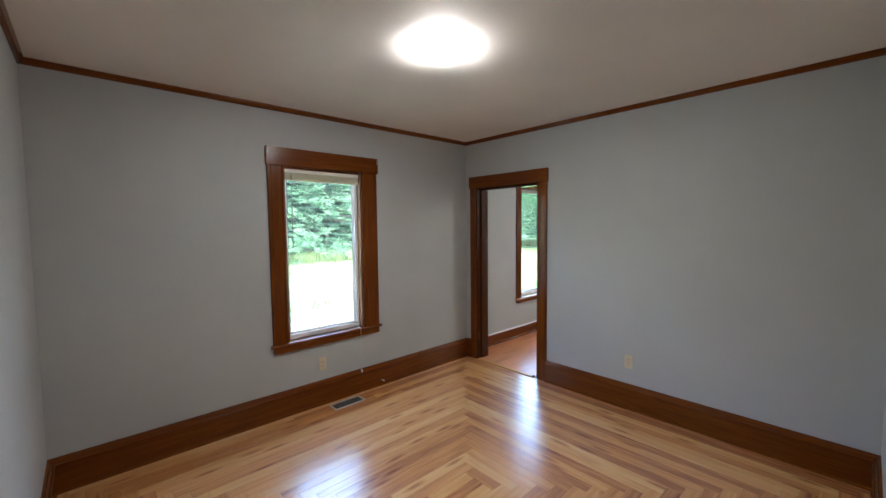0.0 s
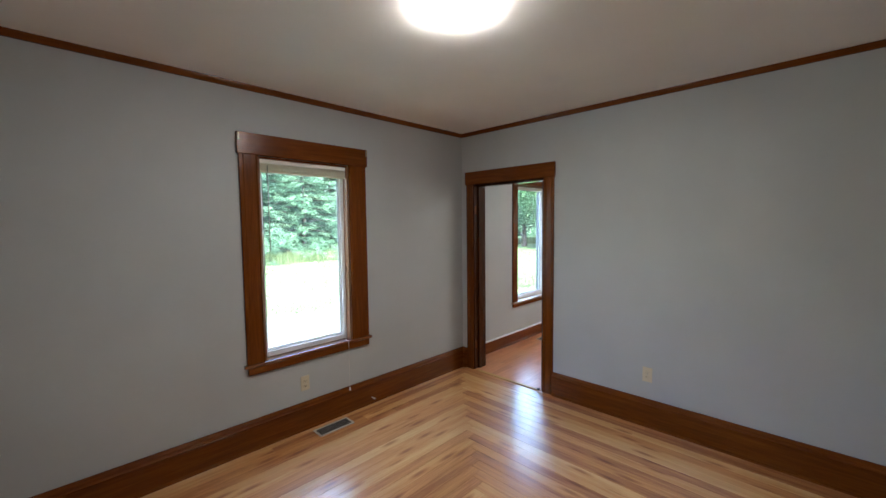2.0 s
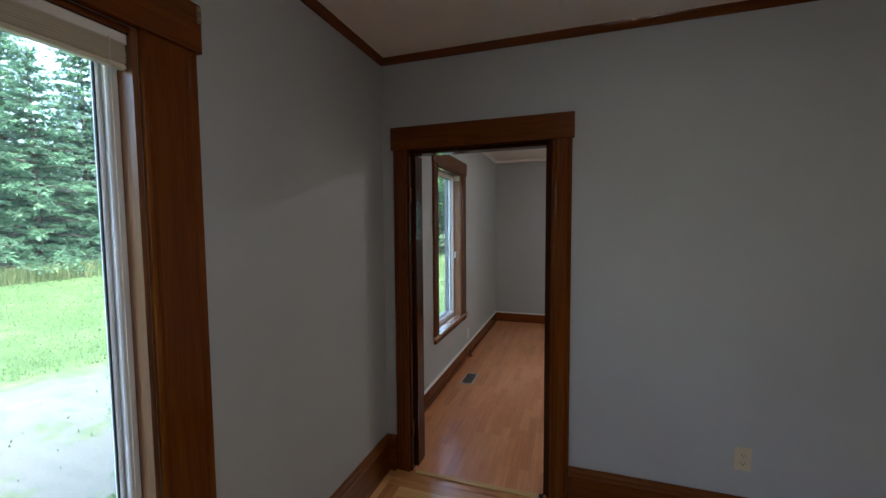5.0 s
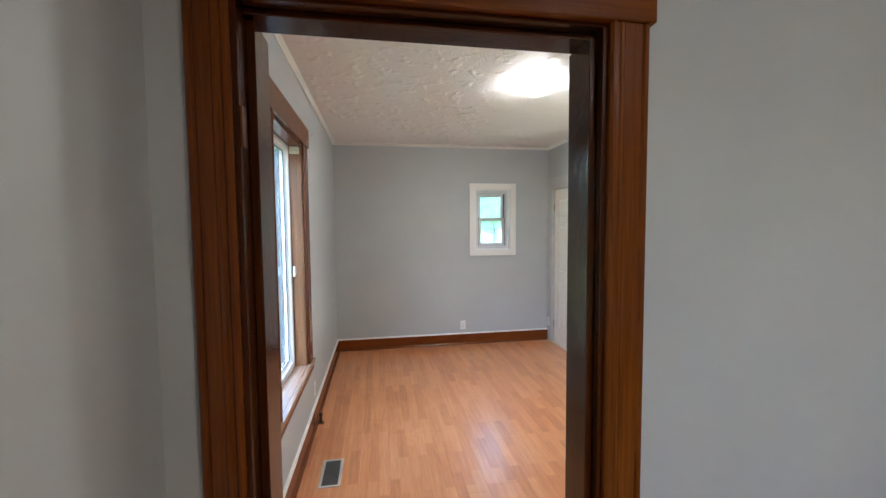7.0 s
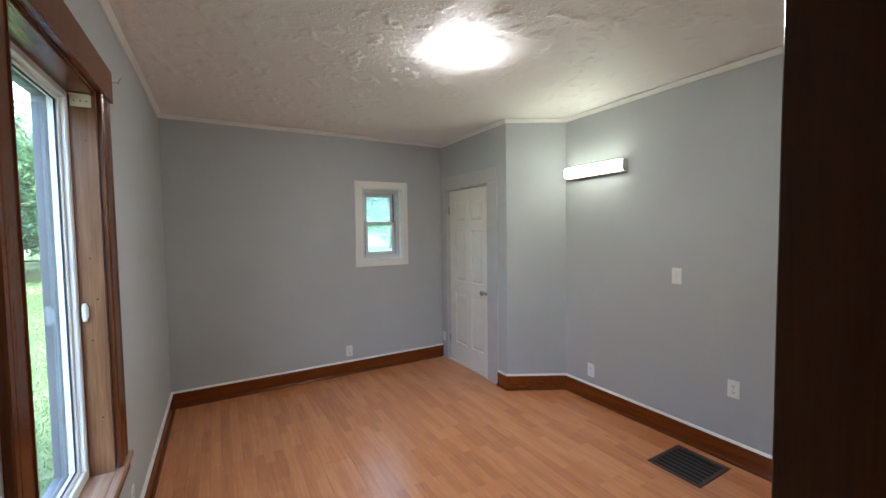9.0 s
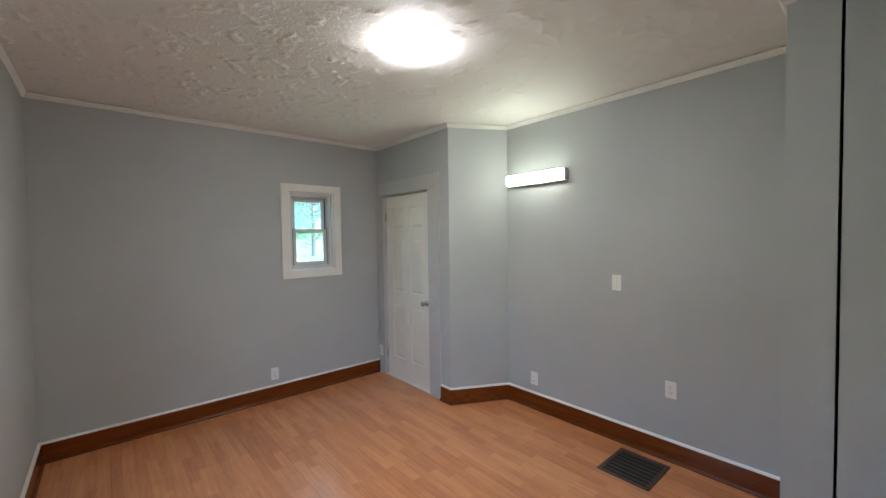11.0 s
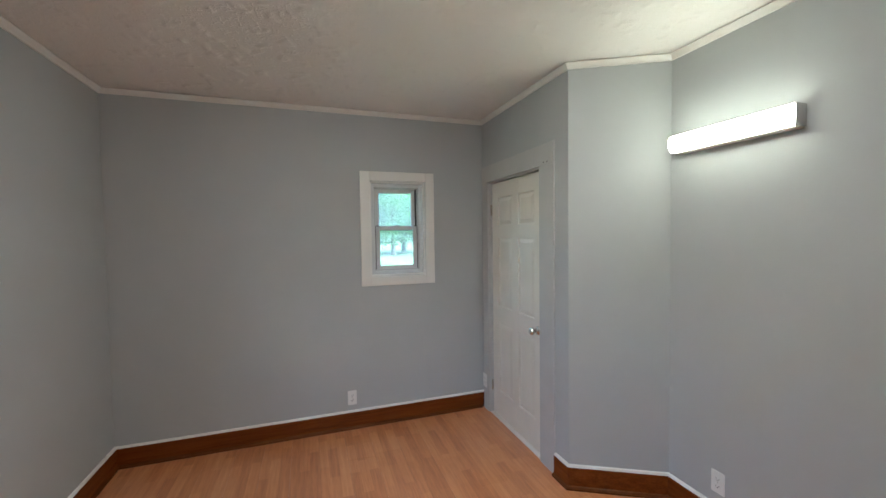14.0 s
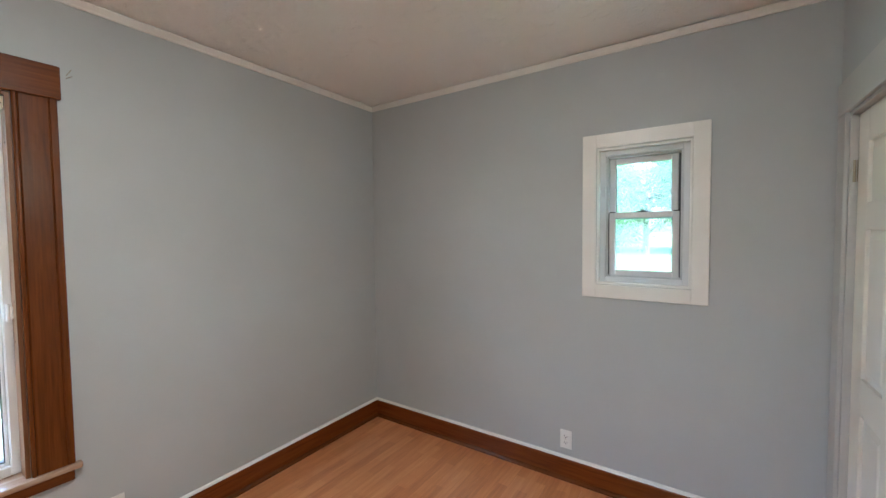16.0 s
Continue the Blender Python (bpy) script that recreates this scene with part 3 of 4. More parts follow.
def baseboard_2(a, b, n, m0, m1):
    r = root("baseboard", "low brown wooden baseboard with white caulked top", "baseboard", "structure")
    g, s = base_wood[axis_of(a, b)], aged_wood[axis_of(a, b)]
    part("board", run(BASE2, a, b, n, m0, m1), g, r)
    part("caulk_line", run(CAULK2, a, b, n, m0, m1), white_paint, r, "white painted caulk line")
    part("shoe_moulding", run(SHOE2, a, b, n, m0, m1), s, r)


baseboard_1((X1, 0), (0, 0), (0, -1), 1, 1)
baseboard_1((0, 0), (0, -0.077), (-1, 0), 1, 0)
baseboard_1((0, -1.142), (0, Y1), (-1, 0), 0, 1)
baseboard_1((0, Y1), (X1, Y1), (0, 1), 1, 1)
baseboard_1((X1, Y1), (X1, 0), (1, 0), 1, 1)
baseboard_2((XP, YW), (XF, YW), (0, -1), 1, 1)
baseboard_2((XF, YW), (XF, YC), (-1, 0), 1, 1)
baseboard_2((2.985, YC), (XD, YC), (0, 1), 0, -T30)
baseboard_2((XD, YC), (XE, YR), SLANT_N, -T30, T30)
baseboard_2((XE, YR), (0.475, YR), (0, 1), T30, 1)
baseboard_2((0.475, YR), (0.475, -2.65), (1, 0), 1, -1)
baseboard_2((0.475, -2.65), (XP, -2.65), (0, 1), -1, 1)
baseboard_2((XP, -2.65), (XP, -1.142), (1, 0), 1, 0)


def crown(profile, mats, label, a, b, n, m0, m1):
    mat = mats[axis_of(a, b)] if isinstance(mats, list) else mats
    tagged(part("trim_crown", run(profile, a, b, n, m0, m1), mat), label, "crown moulding", kind="structure")


for a, b, n in (((X1, 0), (0, 0), (0, -1)), ((0, 0), (0, Y1), (-1, 0)), ((0, Y1), (X1, Y1), (0, 1)), ((X1, Y1), (X1, 0), (1, 0))):
    crown(CROWN1, trim_wood, "thin dark varnished wooden crown moulding", a, b, n, 1, 1)
for a, b, n, m0, m1 in (((XP, YW), (XF, YW), (0, -1), 1, 1), ((XF, YW), (XF, YC), (-1, 0), 1, 1), ((XF, YC), (XD, YC), (0, 1), 1, -T30),
                        ((XD, YC), (XE, YR), SLANT_N, -T30, T30), ((XE, YR), (0.475, YR), (0, 1), T30, 1), ((0.475, YR), (0.475, -2.65), (1, 0), 1, -1),
                        ((0.475, -2.65), (XP, -2.65), (0, 1), -1, 1), ((XP, -2.65), (XP, YW), (1, 0), 1, 1)):
    crown(CROWN2, white_paint, "white painted crown moulding, cracked at the top", a, b, n, m0, m1)

# ---- doorway ----


def casing_side(bm, x0, sx, y_in, y_out, z0, z1):
    """An upright casing board: flat face, a groove and a rounded bead towards the opening."""
    s = 1 if y_out > y_in else -1
    w = abs(y_out - y_in)
    prof = [(0, 0), (0, 0.016), (0.006, 0.022), (0.014, 0.022), (0.019, 0.016), (0.023, 0.017), (0.027, 0.021), (0.034, 0.021),
            (0.038, 0.018), (w - 0.022, 0.018), (w - 0.018, 0.014), (w - 0.013, 0.019), (w - 0.004, 0.019), (w, 0.014), (w, 0)]
    lo = [bm.verts.new((x0 + sx * d, y_in + s * u, z0)) for u, d in prof]
    hi = [bm.verts.new((x0 + sx * d, y_in + s * u, z1)) for u, d in prof]
    k = len(prof)
    for i in range(k):
        j = (i + 1) % k
        bm.faces.new((lo[i], lo[j], hi[j], hi[i]))
    bm.faces.new(lo)
    bm.faces.new(hi[::-1])
    return bm


def doorway():
    r = root("door_1", "dark varnished wooden casing of an open doorway", "door frame", "structure")
    y0, y1, zt = DOOR
    for x0, sx in ((0.0, -1), (XP, 1)):
        part("side_casing", casing_side(bmesh.new(), x0, sx, y1 + 0.030, -0.080, 0, zt + 0.008), trim_wood[2], r)
        part("side_casing", casing_side(bmesh.new(), x0, sx, y0 - 0.033, -1.139, 0, zt + 0.008), trim_wood[2], r)
        part("head_casing", boxes(((x0 + sx * 0.0, -1.150, zt + 0.008), (x0 + sx * 0.028, -0.068, zt + 0.145)), bevel=0.003), trim_wood[1], r)
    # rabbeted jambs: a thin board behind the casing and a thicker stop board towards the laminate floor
    part("jamb", boxes(((-0.004, y1 + 0.020, 0), (XP + 0.004, y1 + 0.039, zt)), bevel=0.0015), shaded_wood[2], r)
    part("jamb", boxes(((-0.004, y0 - 0.039, 0), (XP + 0.004, y0 - 0.020, zt)), bevel=0.0015), shaded_wood[2], r)
    part("head_jamb", boxes(((-0.004, y0 - 0.039, zt), (XP + 0.004, y1 + 0.039, zt + 0.019)), bevel=0.0015), shaded_wood[1], r)
    part("door_stop", boxes(((0.055, y1, 0), (XP + 0.055, y1 + 0.020, zt - 0.014)), bevel=0.002), shaded_wood[2], r)
    part("door_stop", boxes(((0.022, y0 - 0.020, 0), (XP + 0.016, y0, zt - 0.014)), bevel=0.002), shaded_wood[2], r)
    part("door_stop", boxes(((0.034, y0 - 0.020, zt - 0.014), (XP + 0.004, y1 + 0.020, zt)), bevel=0.002), shaded_wood[1], r)
    for z in (1.78, 0.28):
        part("hinge_mortise", boxes(((0.002, y1 + 0.0165, z - 0.045), (0.032, y1 + 0.021, z + 0.045)), bevel=0.001), aged_wood[2], r, "pale filled hinge mortise")
    part("threshold", boxes(((-0.030, y0 + 0.002, 0.0), (0.012, y1 - 0.002, 0.009)), bevel=0.004), sill_wood, r, "pale bare wooden threshold strip")
    part("metal_corner", boxes(((-0.026, y0 - 0.004, 0.009), (0.0, y0 + 0.022, 0.022)), bevel=0.003), slot_dark, r, "small dark metal bracket")


doorway()

# ---- windows ----


def casing_x(bm, y0, x_in, x_out, z0, z1):
    s = 1 if x_out > x_in else -1
    w = abs(x_out - x_in)
    prof = [(0, 0), (0, 0.016), (0.006, 0.022), (0.012, 0.022), (0.016, 0.015), (0.020, 0.019), (w - 0.03, 0.019), (w - 0.026, 0.016), (w - 0.022, 0.020), (w - 0.003, 0.020), (w, 0.016), (w, 0)]
    lo = [bm.verts.new((x_in + s * u, y0 - d, z0)) for u, d in prof]
    hi = [bm.verts.new((x_in + s * u, y0 - d, z1)) for u, d in prof]
    k = len(prof)
    for i in range(k):
        j = (i + 1) % k
        bm.faces.new((lo[i], lo[j], hi[j], hi[i]))
    bm.faces.new(lo)
    bm.faces.new(hi[::-1])
    return bm


def ring(lo, hi, width, y0, y1, bevel=0.002):
    """A rectangular frame in the xz plane."""
    (x0, z0), (x1, z1) = lo, hi
    return boxes(((x0, y0, z0), (x0 + width, y1, z1)), ((x1 - width, y0, z0), (x1, y1, z1)),
                 ((x0 + width, y0, z0), (x1 - width, y1, z0 + width)), ((x0 + width, y0, z1 - width), (x1 - width, y1, z1)), bevel=bevel)


def wooden_window(name, label, op, wall_y, out_l, out_r, head_top, apron_bottom, jamb, mats, storm, storm_width):
    """A picture window with a varnished casing, stool and apron, and a white vinyl frame outside."""
    x0, x1, zs, zt = op
    sill = gloss_sill[0 if mats is trim_wood else 1]
    r = root(name, label, "window", "structure")
    part("side_casing", casing_x(bmesh.new(), wall_y, x0, out_l, zs, zt), mats[2], r)
    part("side_casing", casing_x(bmesh.new(), wall_y, x1, out_r, zs, zt), mats[2], r)
    part("head_casing", boxes(((out_l - 0.012, wall_y - 0.030, zt), (out_r + 0.012, wall_y, head_top)), bevel=0.004, segs=2), mats[0], r)
    part("window_sill", boxes(((out_l - 0.022, wall_y - 0.036, zs - 0.026), (out_r + 0.022, wall_y, zs)), bevel=0.006, segs=2), sill, r, "worn varnished window stool")
    part("inner_sill", boxes(((x0 + 0.001, wall_y + 0.001, zs - 0.029), (x1 - 0.001, wall_y + jamb + 0.05, zs - 0.003)), bevel=0.001), sill, r)
    part("apron", boxes(((out_l + 0.004, wall_y - 0.026, apron_bottom), (out_r - 0.005, wall_y, zs - 0.026)), bevel=0.003), mats[0], r)
    yj = wall_y + jamb
    part("jamb", boxes(((x0 + 0.001, wall_y + 0.001, zs - 0.003), (x0 + 0.016, yj, zt - 0.001))), sunned_wood[2], r)
    part("jamb", boxes(((x1 - 0.016, wall_y + 0.001, zs - 0.003), (x1 - 0.001, yj, zt - 0.001))), sunned_wood[2], r)
    part("head_jamb", boxes(((x0 + 0.016, wall_y + 0.001, zt - 0.017), (x1 - 0.016, yj, zt - 0.001))), mats[0], r)
    f = part("window_frame", ring((x0 + 0.002, zs - 0.002), (x1 - 0.002, zt - 0.002), 0.042, yj, yj + 0.055, 0.004), vinyl, r, "white vinyl window frame")
    part("glazing_bead", ring((x0 + 0.044, zs + 0.040), (x1 - 0.044, zt - 0.044), 0.012, yj + 0.018, yj + 0.045, 0.003), vinyl, f)
    part("gasket", ring((x0 + 0.055, zs + 0.051), (x1 - 0.055, zt - 0.055), 0.005, yj + 0.026, yj + 0.032, 0.0), seal, f)
    g = part("pane", boxes(((x0 + 0.050, yj + 0.034, zs + 0.046), (x1 - 0.050, yj + 0.038, zt - 0.050))), clear_glass, r, "clear glass pane")
    g.visible_shadow = False
    part("storm_frame", ring((x0 + 0.004, zs), (x1 - 0.004, zt - 0.004), storm_width, yj + 0.062, yj + 0.098, 0.003), storm, r, "storm window frame outside the pane")
    return r


wooden_window("window_1", "tall window in dark varnished casing, blind raised", W1, 0.0, -2.335, -1.293, 2.285, 0.555, 0.062, trim_wood, grey_vinyl, 0.022)
win2 = wooden_window("window_2", "tall window in worn dark brown casing, no blind", W2, YW, 1.075, 2.165, 2.29, 0.488, 0.085, aged_wood, storm_grey, 0.045)


def small_window():
    r = root("window_3", "small white double-hung window with flat casing", "window", "structure")
    y0, y1, z0, z1 = W3
    o = 0.077
    for lo, hi in (((XF - 0.016, y0 - o, z0 - o), (XF, y0, z1 + o)), ((XF - 0.016, y1, z0 - o), (XF, y1 + o, z1 + o)),
                   ((XF - 0.016, y0, z0 - o), (XF, y1, z0)), ((XF - 0.016, y0, z1), (XF, y1, z1 + o))):
        part("casing_board", boxes((lo, hi), bevel=0.0025), white_paint, r)

    def frame_yz(lo, hi, w, x0, x1, b=0.002):
        (ya, za), (yb, zb) = lo, hi
        return boxes(((x0, ya, za), (x1, ya + w, zb)), ((x0, yb - w, za), (x1, yb, zb)), ((x0, ya + w, za), (x1, yb - w, za + w)), ((x0, ya + w, zb - w), (x1, yb - w, zb)), bevel=b)

    part("reveal", frame_yz((y0 + 0.001, z0 + 0.001), (y1 - 0.001, z1 - 0.001), 0.012, XF + 0.001, XF + 0.155), white_paint, r)
    part("window_frame", frame_yz((y0 + 0.013, z0 + 0.013), (y1 - 0.013, z1 - 0.013), 0.030, XF + 0.040, XF + 0.060, 0.003), pale_vinyl, r, "greyish white vinyl frame")
    part("frame_step", frame_yz((y0 + 0.013, z0 + 0.013), (y1 - 0.013, z1 - 0.013), 0.042, XF + 0.060, XF + 0.125, 0.003), grey_vinyl, r)
    mid = 1.650
    s1 = part("lower_sash", frame_yz((y0 + 0.060, z0 + 0.050), (y1 - 0.060, mid + 0.022), 0.033, XF + 0.062, XF + 0.086, 0.004), pale_vinyl, r)
    s2 = part("upper_sash", frame_yz((y0 + 0.068, mid - 0.020), (y1 - 0.056, z1 - 0.056), 0.034, XF + 0.092, XF + 0.116, 0.004), pale_vinyl, r)
    part("track", boxes(((XF + 0.090, y0 + 0.056, mid), (XF + 0.118, y0 + 0.0675, z1 - 0.056))), seal, r, "dark open sash track")
    for ya, yb in ((y0 + 0.0555, y0 + 0.0595), (y1 - 0.0595, y1 - 0.0555)):
        part("track", boxes(((XF + 0.061, ya, z0 + 0.055), (XF + 0.088, yb, mid + 0.020))), seal, r, "dark sash joint")
    for s, za, zb in ((s1, z0 + 0.083, mid - 0.011), (s2, mid + 0.014, z1 - 0.090)):
        x = XF + (0.068 if s is s1 else 0.098)
        part("gasket", frame_yz((y0 + 0.091, za - 0.003), (y1 - 0.090, zb + 0.003), 0.004, x, x + 0.003, 0.0), seal, s)
    for s, za, zb, x in ((s1, z0 + 0.078, mid - 0.008, XF + 0.074), (s2, mid + 0.012, z1 - 0.086, XF + 0.104)):
        g = part("pane", boxes(((x - 0.002, y0 + 0.088, za), (x + 0.002, y1 - 0.086, zb))), teal_glass, s, "greenish window glass")
        g.visible_shadow = False
    yc = (y0 + y1) / 2
    part("sash_lock", boxes(((XF + 0.052, yc - 0.028, mid + 0.021), (XF + 0.080, yc + 0.028, mid + 0.027)), ((XF + 0.050, yc - 0.006, mid + 0.025), (XF + 0.074, yc + 0.012, mid + 0.036)), bevel=0.002), seal, r, "small dark sash lock")
    for y in (y0 + 0.060, y1 - 0.092):
        part("sash_clip", boxes(((XF + 0.056, y, mid + 0.020), (XF + 0.078, y + 0.03, mid + 0.026)), bevel=0.001), seal, r)


small_window()


def blind():
    r = root("window_blind", "cream mini blind fully raised under the window head", "blind")
    x0, x1, zt = W1[0] + 0.018, W1[1] - 0.018, W1[3] - 0.018
    part("headrail", boxes(((x0, 0.012, zt - 0.028), (x1, 0.042, zt)), bevel=0.002), blind_white, r, "white metal headrail")
    z = zt - 0.032
    rng = random.Random(4)
    slat = None
    for i in range(16):
        dz = 0.0030
        if slat is None:
            slat = part("slat", boxes(((x0 + 0.004, 0.014, -0.0008), (x1 - 0.004, 0.040, 0.0008))), blind_cream, r)
            one = slat
        else:
            one = new("slat", slat.data)
            one.parent = r
        one.location = (rng.uniform(-0.002, 0.002), rng.uniform(-0.0015, 0.0015), z - i * dz)
        one.rotation_euler = (rng.uniform(-0.05, 0.05), 0, 0)
    zb = z - 16 * dz
    part("bottom_rail", boxes(((x0 + 0.002, 0.014, zb - 0.014), (x1 - 0.002, 0.040, zb - 0.001)), bevel=0.003), blind_cream, r)
    bm = bmesh.new()
    lathe(bm, [(0.004, 0), (0.004, 0.62), (0.002, 0.64)], pose(x0 + 0.055, 0.008, zt - 0.68), 8)
    part("wand", bm, wand_grey, r, "thin clear tilt wand")
    bm = bmesh.new()
    lathe(bm, [(0.0016, 0), (0.0016, W1[2] - 0.22)], pose(x1 - 0.045, -0.044, 0.225), 6)
    box(bm, (x1 - 0.0466, -0.0456, W1[2]), (x1 - 0.0434, 0.012, W1[2] + 0.004))
    lathe(bm, [(0.0016, 0), (0.0016, zt - 0.02 - W1[2])], pose(x1 - 0.045, 0.010, W1[2]), 6)
    part("cord", bm, cord_white, r, "white pull cord hanging over the sill")
    bm = bmesh.new()
    lathe(bm, [(0.002, 0.03), (0.005, 0.024), (0.0075, 0.004), (0.006, 0)][::-1], pose(x1 - 0.045, -0.044, 0.203), 12)
    part("tassel", bm, white_plastic, r, "white cord tassel")


blind()


def window_hardware():
    for x in (W2[1] - 0.018, ):
        r = root("blind_bracket", "cream metal blind bracket on the window jamb", "bracket")
        part("plate", boxes(((x - 0.004, YW + 0.012, W2[3] - 0.068), (x + 0.001, YW + 0.078, W2[3] - 0.020)), ((x - 0.022, YW + 0.012, W2[3] - 0.024), (x - 0.004, YW + 0.078, W2[3] - 0.020)), bevel=0.001), blind_cream, r)
        bm = bmesh.new()
        for y in (0.026, 0.045, 0.064):
            lathe(bm, [(0.003, 0), (0.003, 0.001)], pose(x - 0.0035, YW + y, W2[3] - 0.044, 0, -90), 8)
        part("screw_hole", bm, slot_dark, r)
    for y, z in ((0.036, 1.95), (0.044, 1.47), (0.026, 1.30), (0.050, 1.13), (0.030, 0.80)):
        bm = bmesh.new()
        lathe(bm, [(0.004, 0), (0.004, 0.0012), (0.002, 0.0014)], pose(W2[1] - 0.0155, YW + y, z, 0, -90), 8)
        part("nail", bm, nail_rust, win2, "rusty nail head")
    r = root("cord_cleat", "white plastic cleat screwed to the window jamb", "cleat")
    part("base", boxes(((W2[1] - 0.024, YW + 0.056, 1.225), (W2[1] - 0.016, YW + 0.078, 1.275)), bevel=0.003), white_plastic, r)
    part("horn", boxes(((W2[1] - 0.036, YW + 0.058, 1.212), (W2[1] - 0.024, YW + 0.074, 1.288)), bevel=0.004), white_plastic, r)
    r = root("wall_hook", "small bent wire hook beside the window head", "hook")
    bm = bmesh.new()
    lathe(bm, [(0.0016, 0), (0.0016, 0.05)], pose(2.20, YW, 2.255, 90, 0, 12), 6)
    lathe(bm, [(0.0016, 0), (0.0016, 0.03)], pose(2.192, YW - 0.048, 2.255, 20, 30, 0), 6)
    part("wire", bm, hinge_metal, r)


window_hardware()


def door_peg():
    r = root("door_stop_peg", "small white rubber-tipped stop on the baseboard", "door stop")
    bm = bmesh.new()
    lathe(bm, [(0.004, 0), (0.004, 0.03), (0.007, 0.031), (0.007, 0.042), (0.005, 0.044)], pose(-1.283, -0.024, 0.055, 90, 0, 0), 12)
    part("peg", bm, white_plastic, r)


door_peg()


def curtain_brackets():
    for x, s in ((W1_HEAD[0], 1), (W1_HEAD[1], -1)):
        r = root("curtain_bracket", "small worn brass curtain bracket on the window head", "bracket", group="curtain brackets")
        part("plate", boxes(((x + s * 0.002, -0.034, 2.225), (x + s * 0.018, -0.030, 2.276)), bevel=0.001), hinge_metal, r)
        for z in (2.238, 2.266):
            bm = bmesh.new()
            lathe(bm, [(0.0045, 0), (0.0045, 0.003), (0.002, 0.005)], pose(x + s * 0.010, -0.034, z, 90), 10)
            part("screw", bm, brass, r, "bright brass screw")


W1_HEAD = (-2.347, -1.281)
curtain_brackets()

# ---- closet door ----


def closet_door():
    r = root("door_2", "closed ivory six-panel door in grey painted casing", "door", "structure")
    x0, x1, zt = CD
    yf = YC - 0.026
    for xa, xb in ((x1 + 0.012, min(x1 + 0.115, XF - 0.020)), (x0 - 0.178, x0 - 0.012)):
        part("side_casing", boxes(((xa, YC, 0), (xb, YC + 0.014, zt + 0.014)), bevel=0.002), grey_trim_paint, r, "grey painted flat casing")
    part("head_casing", boxes(((x0 - 0.178, YC, zt + 0.014), (XF - 0.020, YC + 0.015, zt + 0.155)), bevel=0.002), grey_trim_paint, r, "grey painted flat casing")
    for xa, xb in ((x1 + 0.001, x1 + 0.012), (x0 - 0.012, x0 - 0.001)):
        part("jamb", boxes(((xa, YC - 0.088, 0), (xb, YC - 0.001, zt + 0.013))), grey_trim_paint, r)
    part("head_jamb", boxes(((x0 - 0.012, YC - 0.088, zt + 0.001), (x1 + 0.012, YC - 0.001, zt + 0.013))), grey_trim_paint, r)
    d = part("door_leaf", boxes(((x0 + 0.003, yf - 0.044, 0.012), (x1 - 0.003, yf - 0.014, zt - 0.003)), bevel=0.002), door_paint, r)
    w = x1 - x0 - 0.006
    sx = [x0 + 0.003, x0 + 0.003 + 0.115, x0 + 0.003 + w / 2 - 0.052, x0 + 0.003 + w / 2 + 0.052, x1 - 0.003 - 0.115, x1 - 0.003]
    zz = [0.012, 0.235, 0.830, 0.975, 1.560, 1.665, 1.900, zt - 0.003]
    bm = bmesh.new()
    for a, b in ((0, 1), (2, 3), (4, 5)):
        box(bm, (sx[a], yf - 0.015, zz[0]), (sx[b], yf, zz[-1]), 0.002)
    for a, b in ((0, 1), (2, 3), (4, 5), (6, 7)):
        for c, e in ((1, 2), (3, 4)):
            box(bm, (sx[c] - 0.002, yf - 0.015, zz[a]), (sx[e] + 0.002, yf - 0.0004, zz[b]), 0.002)
    part("stiles_and_rails", bm, door_paint, d)
    for a, b in ((1, 2), (3, 4), (5, 6)):
        for c, e in ((1, 2), (3, 4)):
            bm = bmesh.new()
            lo, hi = (sx[c] + 0.009, zz[a] + 0.009), (sx[e] - 0.009, zz[b] - 0.009)
            q = 0.028
            outer = [bm.verts.new((x, yf - 0.0138, z)) for x, z in ((lo[0], lo[1]), (hi[0], lo[1]), (hi[0], hi[1]), (lo[0], hi[1]))]
            inner = [bm.verts.new((x, yf - 0.0035, z)) for x, z in ((lo[0] + q, lo[1] + q), (hi[0] - q, lo[1] + q), (hi[0] - q, hi[1] - q), (lo[0] + q, hi[1] - q))]
            for i in range(4):
                j = (i + 1) % 4
                bm.faces.new((outer[i], outer[j], inner[j], inner[i]))
            bm.faces.new(inner)
            part("panel", bm, door_paint, d)
    bm = bmesh.new()
    m = pose(x0 + 0.066, yf, 0.90, -90, 0, 0)
    lathe(bm, [(0.032, 0), (0.032, 0.004), (0.026, 0.009), (0.013, 0.012), (0.011, 0.03), (0.016, 0.036), (0.027, 0.046), (0.0285, 0.058), (0.022, 0.066), (0.008, 0.069)], m, 28)
    part("door_knob", bm, chrome, r, "satin nickel round knob", True)
    for z in (1.80, 0.25):
        bm = bmesh.new()
        lathe(bm, [(0.006, 0), (0.006, 0.09)], pose(x1 + 0.004, yf + 0.010, z - 0.045), 10)
        box(bm, (x1 - 0.004, yf - 0.002, z - 0.045), (x1 + 0.011, yf + 0.003, z + 0.045))
        part("hinge", bm, hinge_metal, r, "old brassy hinge")
    part("floor_strip", boxes(((x0 - 0.01, YC - 0.05, 0), (x1 + 0.01, YC + 0.004, 0.008)), bevel=0.003), white_paint, r)
    for x, z in ((x0 - 0.075, zt + 0.030), (x0 - 0.118, zt + 0.028)):
        part("nail_hole", boxes(((x, YC + 0.0145, z), (x + 0.011, YC + 0.0165, z + 0.008)), bevel=0.001), slot_dark, r)


closet_door()

# ---- lamps ----


